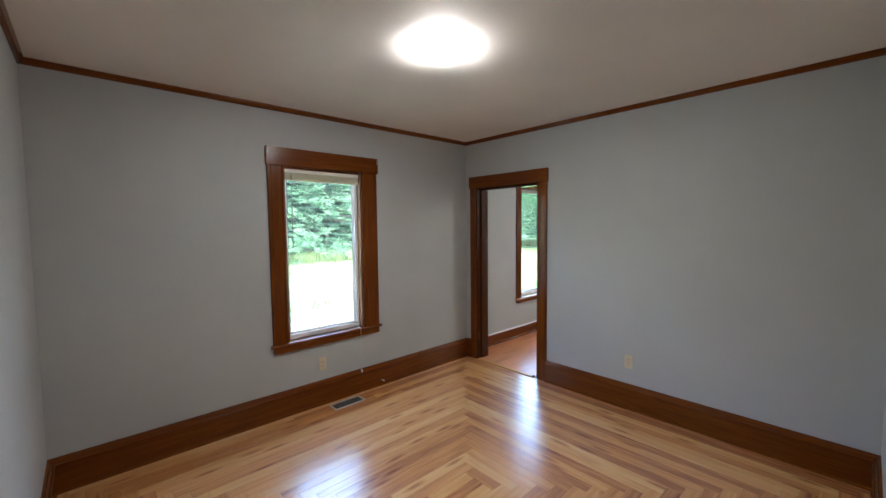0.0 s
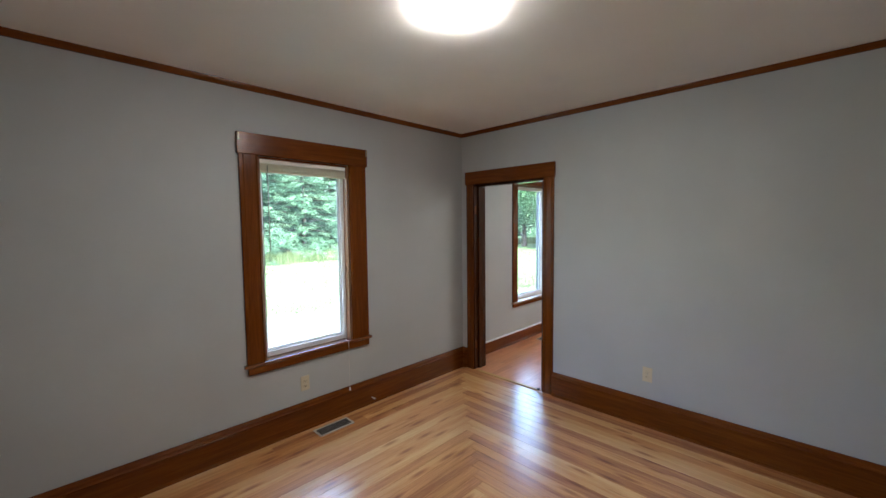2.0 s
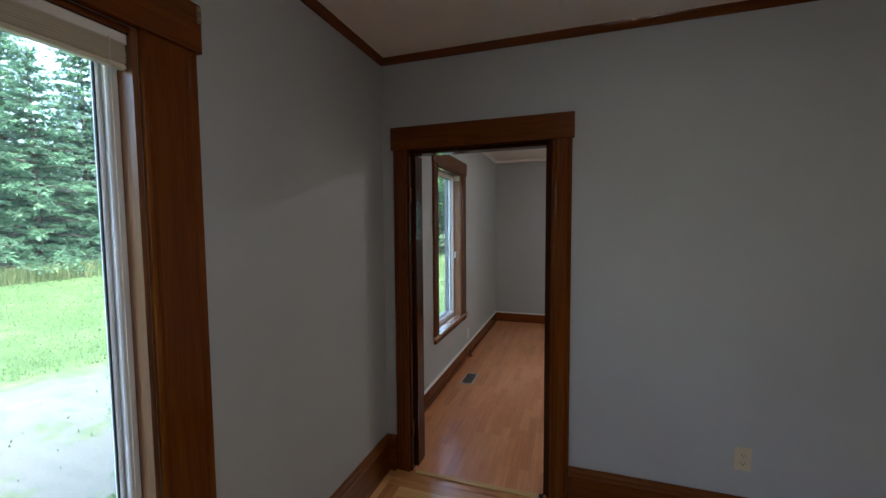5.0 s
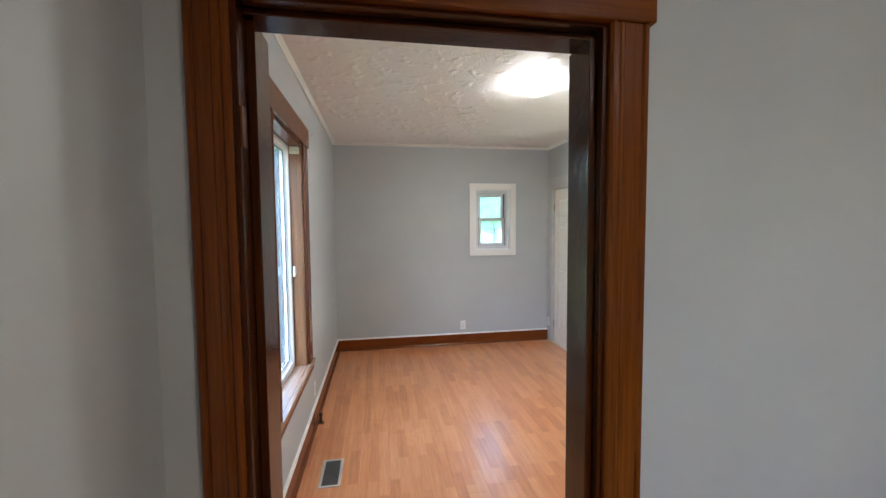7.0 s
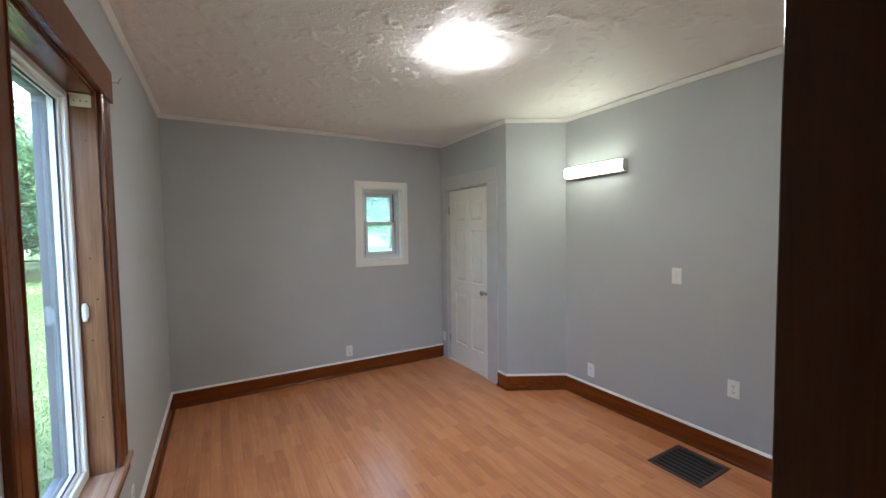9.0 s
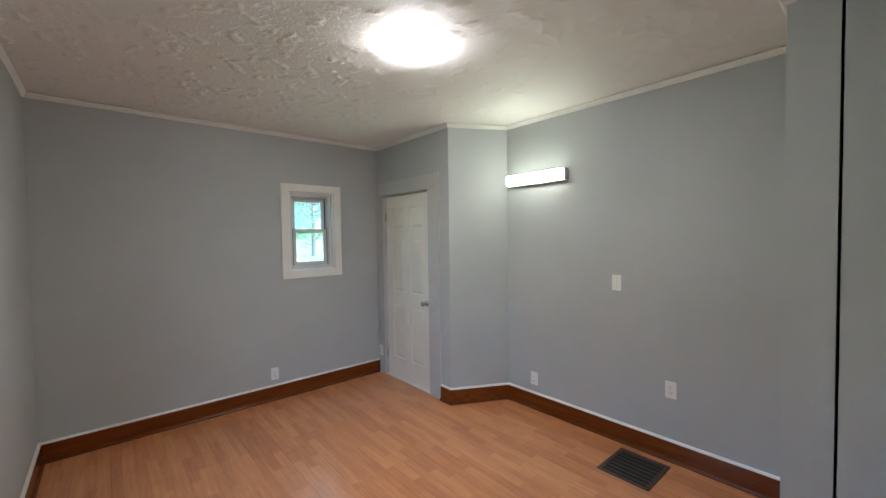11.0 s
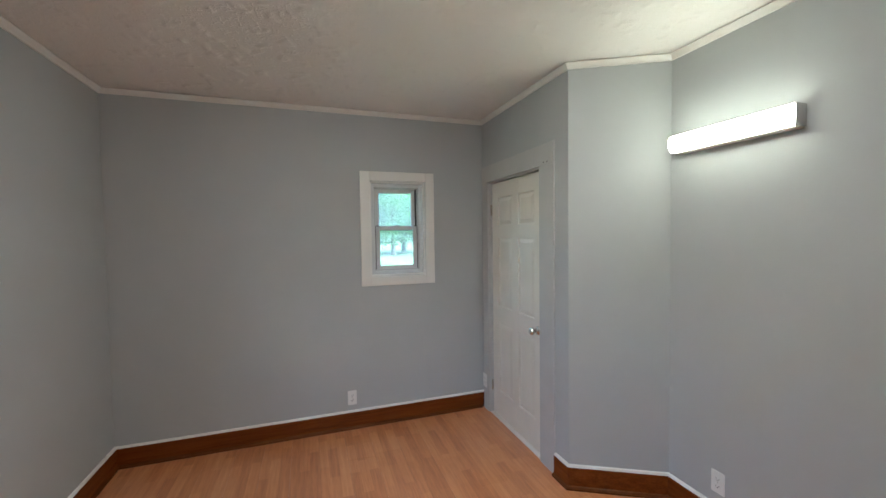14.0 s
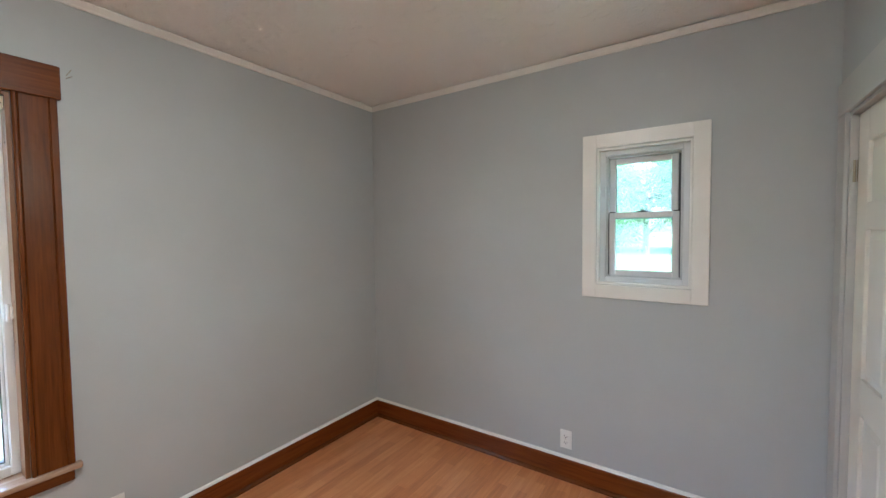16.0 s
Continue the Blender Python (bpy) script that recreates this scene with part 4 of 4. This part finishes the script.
def ceiling_lamp(x, y, h, label, light):
    r = root("ceiling_lamp", label, "ceiling lamp", group="flush ceiling lamps")
    bm = bmesh.new()
    lathe(bm, [(0.118, 0), (0.118, -0.011), (0.129, -0.0115), (0.130, -0.0130)], pose(x, y, h), 48)
    part("rim", bm, white_paint, r, "white metal rim", True)
    bm = bmesh.new()
    prof = [(0.130, -0.0135), (0.135, -0.016), (0.137, -0.023), (0.135, -0.032), (0.128, -0.039), (0.112, -0.043), (0.08, -0.046), (0.01, -0.047)]
    lathe(bm, prof, pose(x, y, h), 48)
    part("diffuser", bm, light, r, "glowing frosted diffuser", True)


ceiling_lamp(-1.94, -1.70, H1, "lit round flush lamp on the smooth ceiling", strip_room_glow)
ceiling_lamp(1.86, -1.64, H2, "lit round flush lamp on the stomped ceiling", laminate_room_glow)


def bar_lamp():
    r = root("bar_lamp", "lit long acrylic bar lamp on the grey wall", "wall lamp")
    xa, xb, z0, z1 = 1.915, 2.515, 2.032, 2.124
    part("back_plate", boxes(((xa + 0.009, YR, z0 - 0.006), (xb - 0.009, YR + 0.058, z1 + 0.002)), bevel=0.003), white_paint, r)
    bm = bmesh.new()
    zc, hh = (z0 + z1) / 2, (z1 - z0) / 2
    prof = [(YR + 0.058 + 0.040 * math.cos(t) ** 0.6, zc + hh * math.sin(t)) for t in [math.pi * (-0.5 + i / 14) for i in range(1, 14)]]
    prof = [(YR + 0.058, z0)] + prof + [(YR + 0.058, z1)]
    ends = []
    for x in (xa + 0.008, xb - 0.008):
        ends.append([bm.verts.new((x, y, z)) for y, z in prof])
    for i in range(len(prof) - 1):
        bm.faces.new((ends[0][i], ends[0][i + 1], ends[1][i + 1], ends[1][i]))
    bm.faces.new(ends[0])
    bm.faces.new(ends[1][::-1])
    part("diffuser", bm, bar_glow, r, "glowing white acrylic diffuser")
    for x in (xa, xb - 0.008):
        c = part("end_cap", boxes(((x, YR + 0.002, z0 - 0.002), (x + 0.008, YR + 0.072, z1 + 0.002)), bevel=0.003, segs=2), chrome, r, "chrome end cap")
        for zc2 in (z0 + 0.027, z1 - 0.027):
            part("clip", boxes(((x - 0.003, YR + 0.070, zc2 - 0.009), (x + 0.011, YR + 0.078, zc2 + 0.009)), bevel=0.002), chrome, c)


bar_lamp()

# ---- outlets, switch ----


def wall_plate(name, label, at, turn, kind, mat, group="wall outlets"):
    """A plate lying in the local xz plane, facing local -y."""
    r = root(name, label, name.replace("_", " "), group=group)
    w, h = 0.036, 0.059
    p = part("plate", boxes(((-w, -0.006, -h), (w, 0.0, h)), bevel=0.003, segs=2), mat, r)
    if kind == "outlet":
        for s in (-1, 1):
            f = part("socket", boxes(((-0.017, -0.008, s * 0.0195 - 0.0145), (0.017, -0.004, s * 0.0195 + 0.0145)), bevel=0.003), mat, r)
            part("slot", boxes(((-0.009, -0.0085, s * 0.0195 - 0.003), (-0.0065, -0.0078, s * 0.0195 + 0.006)), ((0.0065, -0.0085, s * 0.0195 - 0.003), (0.009, -0.0078, s * 0.0195 + 0.005)),
                               ((-0.0025, -0.0085, s * 0.0195 - 0.010), (0.0025, -0.0078, s * 0.0195 - 0.0055))), slot_dark, f)
        part("screw", boxes(((-0.003, -0.0075, -0.003), (0.003, -0.0055, 0.003)), bevel=0.001), steel_grey, r)
    else:
        part("toggle", boxes(((-0.005, -0.018, -0.003), (0.005, -0.004, 0.013)), bevel=0.002), mat, r)
        for s in (-1, 1):
            part("screw", boxes(((-0.003, -0.0075, s * 0.03 - 0.003), (0.003, -0.0055, s * 0.03 + 0.003)), bevel=0.001), steel_grey, r)
    r.matrix_world = pose(*at, 0, 0, turn)
    return r


wall_plate("wall_outlet", "cream duplex outlet below the window", (-1.905, 0.0, 0.372), 0, "outlet", cream_plastic)
wall_plate("wall_outlet", "cream duplex outlet on grey wall above baseboard", (0.0, -1.963, 0.418), -90, "outlet", cream_plastic)
wall_plate("wall_outlet", "white duplex outlet above low baseboard", (XF, -1.562, 0.255), -90, "outlet", white_plastic)
wall_plate("wall_outlet", "white duplex outlet in corner beside closet door", (4.043, YC + 0.014, 0.262), 180, "outlet", white_plastic)
wall_plate("wall_outlet", "white duplex outlet above low baseboard", (2.272, YR, 0.272), 180, "outlet", white_plastic)
wall_plate("wall_outlet", "white duplex outlet near the floor register", (1.139, YR, 0.495), 180, "outlet", white_plastic)
wall_plate("wall_outlet", "white duplex outlet beside the wooden window", (2.30, YW, 0.262), 0, "outlet", white_plastic)
wall_plate("light_switch", "white toggle light switch on grey wall", (1.516, YR, 1.208), 180, "switch", white_plastic, "")

# ---- floor registers ----


def register(label, x0, x1, y0, y1, mat, slats, along_x, border, z=0.0, fill=0.24, slat_mat=None):
    r = root("floor_register", label, "floor vent", group="floor registers")
    t = 0.006
    part("frame", boxes(((x0, y0, z), (x1, y0 + border, z + t)), ((x0, y1 - border, z), (x1, y1, z + t)), ((x0, y0 + border, z), (x0 + border, y1 - border, z + t)),
                        ((x1 - border, y0 + border, z), (x1, y1 - border, z + t)), bevel=0.002), mat, r)
    part("duct", boxes(((x0 + border, y0 + border, z + 0.0005), (x1 - border, y1 - border, z + 0.0015))), slot_dark, r, "dark duct opening")
    n0, n1 = (y0 + border, y1 - border) if along_x else (x0 + border, x1 - border)
    step = (n1 - n0) / slats
    data = None
    for i in range(slats):
        c = n0 + (i + 0.5) * step
        if data is None:
            ln = (x1 - x0) / 2 - border if along_x else (y1 - y0) / 2 - border
            th = step * fill
            bm = boxes(((-ln, -th, -0.002), (ln, th, 0.002))) if along_x else boxes(((-th, -ln, -0.002), (th, ln, 0.002)))
            ob = part("slat", bm, slat_mat or mat, r)
            data = ob.data
        else:
            ob = new("slat", data)
            ob.parent = r
        ob.location = ((x0 + x1) / 2, c, z + 0.0045) if along_x else (c, (y0 + y1) / 2, z + 0.0045)


register("grey steel floor register in the strip floor", -1.895, -1.590, -0.215, -0.085, steel_grey, 20, False, 0.017, fill=0.20, slat_mat=dull_steel)
register("grey steel floor register in the laminate floor", 1.432, 1.718, -0.215, -0.085, steel_grey, 20, False, 0.017, fill=0.20, slat_mat=dull_steel)
register("large dark bronze floor register by the wall", 1.105, 1.440, -3.17, -2.80, bronze, 7, True, 0.028, fill=0.30, slat_mat=bronze_dark)


def pipe_stub():
    r = root("pipe_stub", "short dark capped pipe stub at the baseboard", "pipe")
    bm = bmesh.new()
    lathe(bm, [(0.012, 0), (0.012, 0.06), (0.016, 0.062), (0.016, 0.085), (0.010, 0.092)], pose(2.25, YW - 0.050, 0.0), 14)
    part("stub", bm, bronze, r, "", True)
    part("flange", boxes(((2.225, YW - 0.075, 0.0), (2.275, YW - 0.035, 0.006)), bevel=0.002), bronze, r)


pipe_stub()

# ---- outdoors ----


def from_arrays(name, verts, faces, mat):
    me = bpy.data.meshes.new(name)
    me.from_pydata(verts, [], faces)
    me.materials.append(mat)
    return me


tagged(part("ground", boxes(((-400, -400, GROUND - 0.2), (400, 400, GROUND))), ground_mat), "green lawn with a pale gravel drive", "ground", kind="structure")


def leaves(rng, centres, size, drop, flat, slim=0.25):
    """Small pointed leaf sprays round the centres."""
    verts, faces = [], []
    for c, out in centres:
        for _ in range(4):
            d = Vector((out.x + rng.uniform(-0.9, 0.9), out.y + rng.uniform(-0.9, 0.9), -drop + rng.uniform(-flat, flat))).normalized()
            side = d.cross(Vector((rng.uniform(-0.4, 0.4), rng.uniform(-0.4, 0.4), 1))).normalized()
            s = size * rng.uniform(0.55, 1.35)
            k = len(verts)
            p = c + Vector((rng.uniform(-1, 1), rng.uniform(-1, 1), rng.uniform(-0.5, 0.5))) * size * 0.7
            verts += [p, p + d * s * 0.45 + side * s * slim, p + d * s, p + d * s * 0.5 - side * s * slim * 0.9]
            faces.append((k, k + 1, k + 2, k + 3))
    return verts, faces


def trunk_mesh(name, height, radius, rng, limbs):
    bm = bmesh.new()
    prof = [(radius * (1 - 0.93 * t) * (1 + (0.35 if t == 0 else 0)), height * t) for t in (0, 0.03, 0.1, 0.25, 0.45, 0.65, 0.85, 1.0)]
    lathe(bm, prof, pose(0, 0, 0), 9)
    for a, b, r in limbs:
        q = (b - a).to_track_quat("Z", "Y").to_matrix().to_4x4()
        lathe(bm, [(r, 0), (r * 0.35, (b - a).length)], Matrix.Translation(a) @ q, 5)
    return mesh_of(name, bm, bark)


def spruce(seed, height):
    rng = random.Random(seed)
    limbs, centres = [], []
    h = 0.35
    while h < height - 0.3:
        t = h / height
        reach = (0.32 * height) * (1 - t) ** 0.85 * rng.uniform(0.75, 1.1) + 0.15
        count = rng.randint(5, 8)
        base = rng.uniform(0, 6.28)
        for i in range(count):
            a = base + 6.283 * i / count + rng.uniform(-0.3, 0.3)
            ln = reach * rng.uniform(0.65, 1.12)
            out = Vector((math.cos(a), math.sin(a), 0))
            tip = Vector((0, 0, h)) + out * ln + Vector((0, 0, -ln * rng.uniform(0.12, 0.35) + 0.5 * t))
            start = Vector((0, 0, h))
            if i % 2 == 0:
                limbs.append((start, start.lerp(tip, 0.85), 0.018 + 0.03 * (1 - t)))
            n = max(7, int(ln * 32))
            for k in range(n):
                f = 0.06 + 0.94 * (k + rng.random()) / n
                p = start.lerp(tip, f)
                p.z += 0.10 * math.sin(f * 3.1) * ln
                spread = 0.22 * ln * (1 - f * 0.55)
                sidev = Vector((-out.y, out.x, 0)) * rng.uniform(-spread, spread)
                centres.append((p + sidev, (out + sidev * 1.2)))
        h += rng.uniform(0.22, 0.36)
    v, f = leaves(rng, centres, 0.165, 0.22, 0.35, 0.21)
    return trunk_mesh("trunk", height, 0.16, rng, limbs), from_arrays("crown", v, f, spruce_leaf)


def broad(seed, height):
    rng = random.Random(seed)
    limbs, centres = [], []
    for _ in range(46):
        a = rng.uniform(0, 6.283)
        z0 = height * rng.uniform(0.08, 0.6)
        el = rng.uniform(-0.05, 1.2)
        ln = height * rng.uniform(0.22, 0.42)
        start = Vector((0, 0, z0))
        tip = start + Vector((math.cos(a) * math.cos(el), math.sin(a) * math.cos(el), math.sin(el))) * ln
        limbs.append((start, tip, 0.05))
        for k in range(130):
            f = rng.uniform(0.35, 1.08)
            p = start.lerp(tip, f) + Vector((rng.gauss(0, 1), rng.gauss(0, 1), rng.gauss(0, 0.8))) * 0.36
            centres.append((p, Vector((rng.uniform(-1, 1), rng.uniform(-1, 1), 0))))
    v, f = leaves(rng, centres, 0.15, 0.3, 0.7)
    return trunk_mesh("trunk", height * 0.8, 0.2, rng, limbs), from_arrays("crown", v, f, broad_leaf)


def tree(name, label, meshes, x, y, turn, size):
    r = root(name, label, "tree", group="trees behind the lawn")
    for part_name, me in zip(("trunk", "crown"), meshes):
        o = new(part_name, me)
        o.parent = r
    r.matrix_world = pose(x, y, GROUND - 0.02, 0, 0, turn) @ Matrix.Scale(size, 4)


spruces = [spruce(11, 10.5), spruce(12, 9.0), spruce(13, 11.5)]
broads = [broad(21, 8.5), broad(22, 7.0)]
rng = random.Random(5)
x = -1.0
i = 0
while x < 23:
    tree("spruce_tree", "dense green spruce at the lawn's edge", spruces[i % 3], x, 20.5 + rng.uniform(-0.7, 0.9), rng.uniform(0, 360), rng.uniform(0.85, 1.08))
    if i % 2 == 0:
        tree("spruce_tree", "dense green spruce in the second row", spruces[(i + 1) % 3], x + 1.3, 24.5 + rng.uniform(-0.8, 0.8), rng.uniform(0, 360), rng.uniform(0.95, 1.15))
    if i % 2 == 1:
        tree("spruce_tree", "dense green spruce in the back row", spruces[i % 3], x - 0.6, 28.0 + rng.uniform(-0.8, 0.8), rng.uniform(0, 360), rng.uniform(0.9, 1.1))
    x += rng.uniform(1.9, 2.6)
    i += 1
for x, y, s in ((37, 19, 1.1), (33, 15.5, 0.9), (41, 14, 1.2), (38, 9, 1.0), (30, 22, 1.2), (26, 23.5, 1.1), (44, 19, 1.2), (41, 4.5, 1.1),
                (24, 6, 1.1), (25, 9.5, 1.2), (25.5, 13, 1.1), (27, 16.5, 1.2), (29, 4, 1.3), (30, 11, 1.3), (31, 8, 1.4),
                (41, -9.5, 1.4), (43, -14, 1.5), (45, -19, 1.5), (47, -12, 1.6), (42, -1.5, 1.3), (43.5, -5.5, 1.35), (40, 2.0, 1.4), (48, -8, 1.6), (49, -2.5, 1.6)):
    tree("leafy_tree", "broad leafy green tree at the lawn's edge", broads[int(x + y) % 2], x, y, rng.uniform(0, 360), s)


def far_woods():
    rng = random.Random(8)
    centres = []
    for _ in range(36000):
        px = rng.uniform(-25, 60)
        top = 8.4 + 1.6 * math.sin(px * 0.9) + 1.2 * math.sin(px * 0.37 + 1)
        centres.append((Vector((px, 31 + rng.uniform(-1.2, 1.5), GROUND + top * rng.random() ** 0.8)), Vector((rng.uniform(-1, 1), -1, 0))))
    v, f = leaves(rng, centres, 0.36, 0.2, 0.5)
    tagged(new("far_woods", from_arrays("far_woods", v, f, spruce_leaf)), "dense dark woods behind the spruces", "woods", kind="stuff")


far_woods()


def tufts(name, label, mat, count, place, height, width, seed):
    """Blades that nobody could count."""
    rng = random.Random(seed)
    verts, faces = [], []
    for _ in range(count):
        px, py = place(rng)
        h = height * rng.uniform(0.45, 1.25)
        a = rng.uniform(0, 6.283)
        w = width * rng.uniform(0.6, 1.4)
        lean = Vector((rng.uniform(-0.35, 0.35), rng.uniform(-0.35, 0.35), 0)) * h
        k = len(verts)
        c = Vector((px, py, GROUND - 0.01))
        s = Vector((math.cos(a), math.sin(a), 0)) * w
        verts += [c - s, c + s, c + lean * 0.5 + Vector((0, 0, h * 0.6)) + s * 0.7, c + lean + Vector((0, 0, h)), c + lean * 0.5 + Vector((0, 0, h * 0.6)) - s * 0.7]
        faces.append((k, k + 1, k + 2, k + 3, k + 4))
    tagged(new(name, from_arrays(name, verts, faces, mat)), label, "plants", kind="stuff")


tufts("tall_weeds", "strip of tall weeds below the spruces", weed_leaf, 20000, lambda r: (r.uniform(-4, 36), 18.2 + abs(r.gauss(0, 0.7))), 0.62, 0.018, 1)


def lawn_place(r):
    while True:
        px, py = r.uniform(-2, 22), 0.4 + 5.0 * r.random() ** 1.4
        if not (2.3 < py - 0.12 * px and py + 0.4 * px < 6.0) or r.random() < 0.02:
            return px, py


tufts("lawn_grass", "short green grass blades of the lawn", grass_leaf, 90000, lawn_place, 0.04, 0.008, 2)


def far_lawn_place(r):
    while True:
        px, py = r.uniform(-4, 24), 4.0 + 14.5 * r.random() ** 1.2
        if py + 0.4 * px > 6.4:
            return px, py


tufts("rough_grass", "longer grass blades across the far lawn", grass_leaf, 80000, far_lawn_place, 0.06, 0.011, 3)

# ---- floor pieces ----


def strip_piece(x0, y0, x1, y1, top, thick, mat, parent, gap=0.0006, edge=0.0003):
    """One floor board with eased top edges."""
    bm = bmesh.new()
    x0, y0, x1, y1 = x0 + gap, y0 + gap, x1 - gap, y1 - gap
    e = edge
    rings = []
    for d, z in ((0, top - thick), (0, top - e), (e, top)):
        rings.append([bm.verts.new((px, py, z)) for px, py in ((x0 + d, y0 + d), (x1 - d, y0 + d), (x1 - d, y1 - d), (x0 + d, y1 - d))])
    for a, b in zip(rings, rings[1:]):
        for i in range(4):
            j = (i + 1) % 4
            bm.faces.new((a[i], a[j], b[j], b[i]))
    bm.faces.new(rings[-1])
    part("plank", bm, mat, parent)


def strip_floor():
    """Strips parallel to the nearest wall, in rings whose square-cut ends step along the diagonals."""
    rng = random.Random(9)
    w = 0.0800
    x0, y0, x1, y1 = X1 + 0.002, Y1 + 0.002, -0.002, -0.002

    def cut(a, b):
        """Cut a run into random lengths."""
        out, p = [], a
        while b - p > 2.9:
            q = p + rng.uniform(1.3, 2.5)
            out.append((p, q))
            p = q
        out.append((p, b))
        return out

    while y1 - y0 > 2 * w and x1 - x0 > 2 * w:
        # window side and back side run along x, the others along y; those along y run through at the corners
        xa, xb = x0 + w, x1 - w
        ya, yb = y0, y1
        for a, b in cut(xa, xb):
            strip_piece(a, y1 - w, b, y1, 0.0, 0.014, plank_wood[0], floor_1)
        for a, b in cut(xa, xb):
            strip_piece(a, y0, b, y0 + w, 0.0, 0.014, plank_wood[0], floor_1)
        for a, b in cut(ya, yb):
            strip_piece(x1 - w, a, x1, b, 0.0, 0.014, plank_wood[1], floor_1)
        for a, b in cut(ya, yb):
            strip_piece(x0, a, x0 + w, b, 0.0, 0.014, plank_wood[1], floor_1)
        x0, y0, x1, y1 = x0 + w, y0 + w, x1 - w, y1 - w
    strip_piece(x0, y0, x1, y1, 0.0, 0.014, plank_wood[0], floor_1)


strip_floor()


def laminate_floor():
    rng = random.Random(3)
    w, ln = 0.193, 1.29
    y = YW
    row = 0
    while y > YR - 0.1:
        x = 0.012 - rng.uniform(0, 1.0)
        while x < XF:
            strip_piece(max(x, 0.012), y - w, min(x + ln, XF), y, 0.0, 0.010, laminate, floor_2, 0.0003, 0.0003)
            x += ln
            if x > XF - 0.05:
                break
        y -= w
        row += 1


laminate_floor()
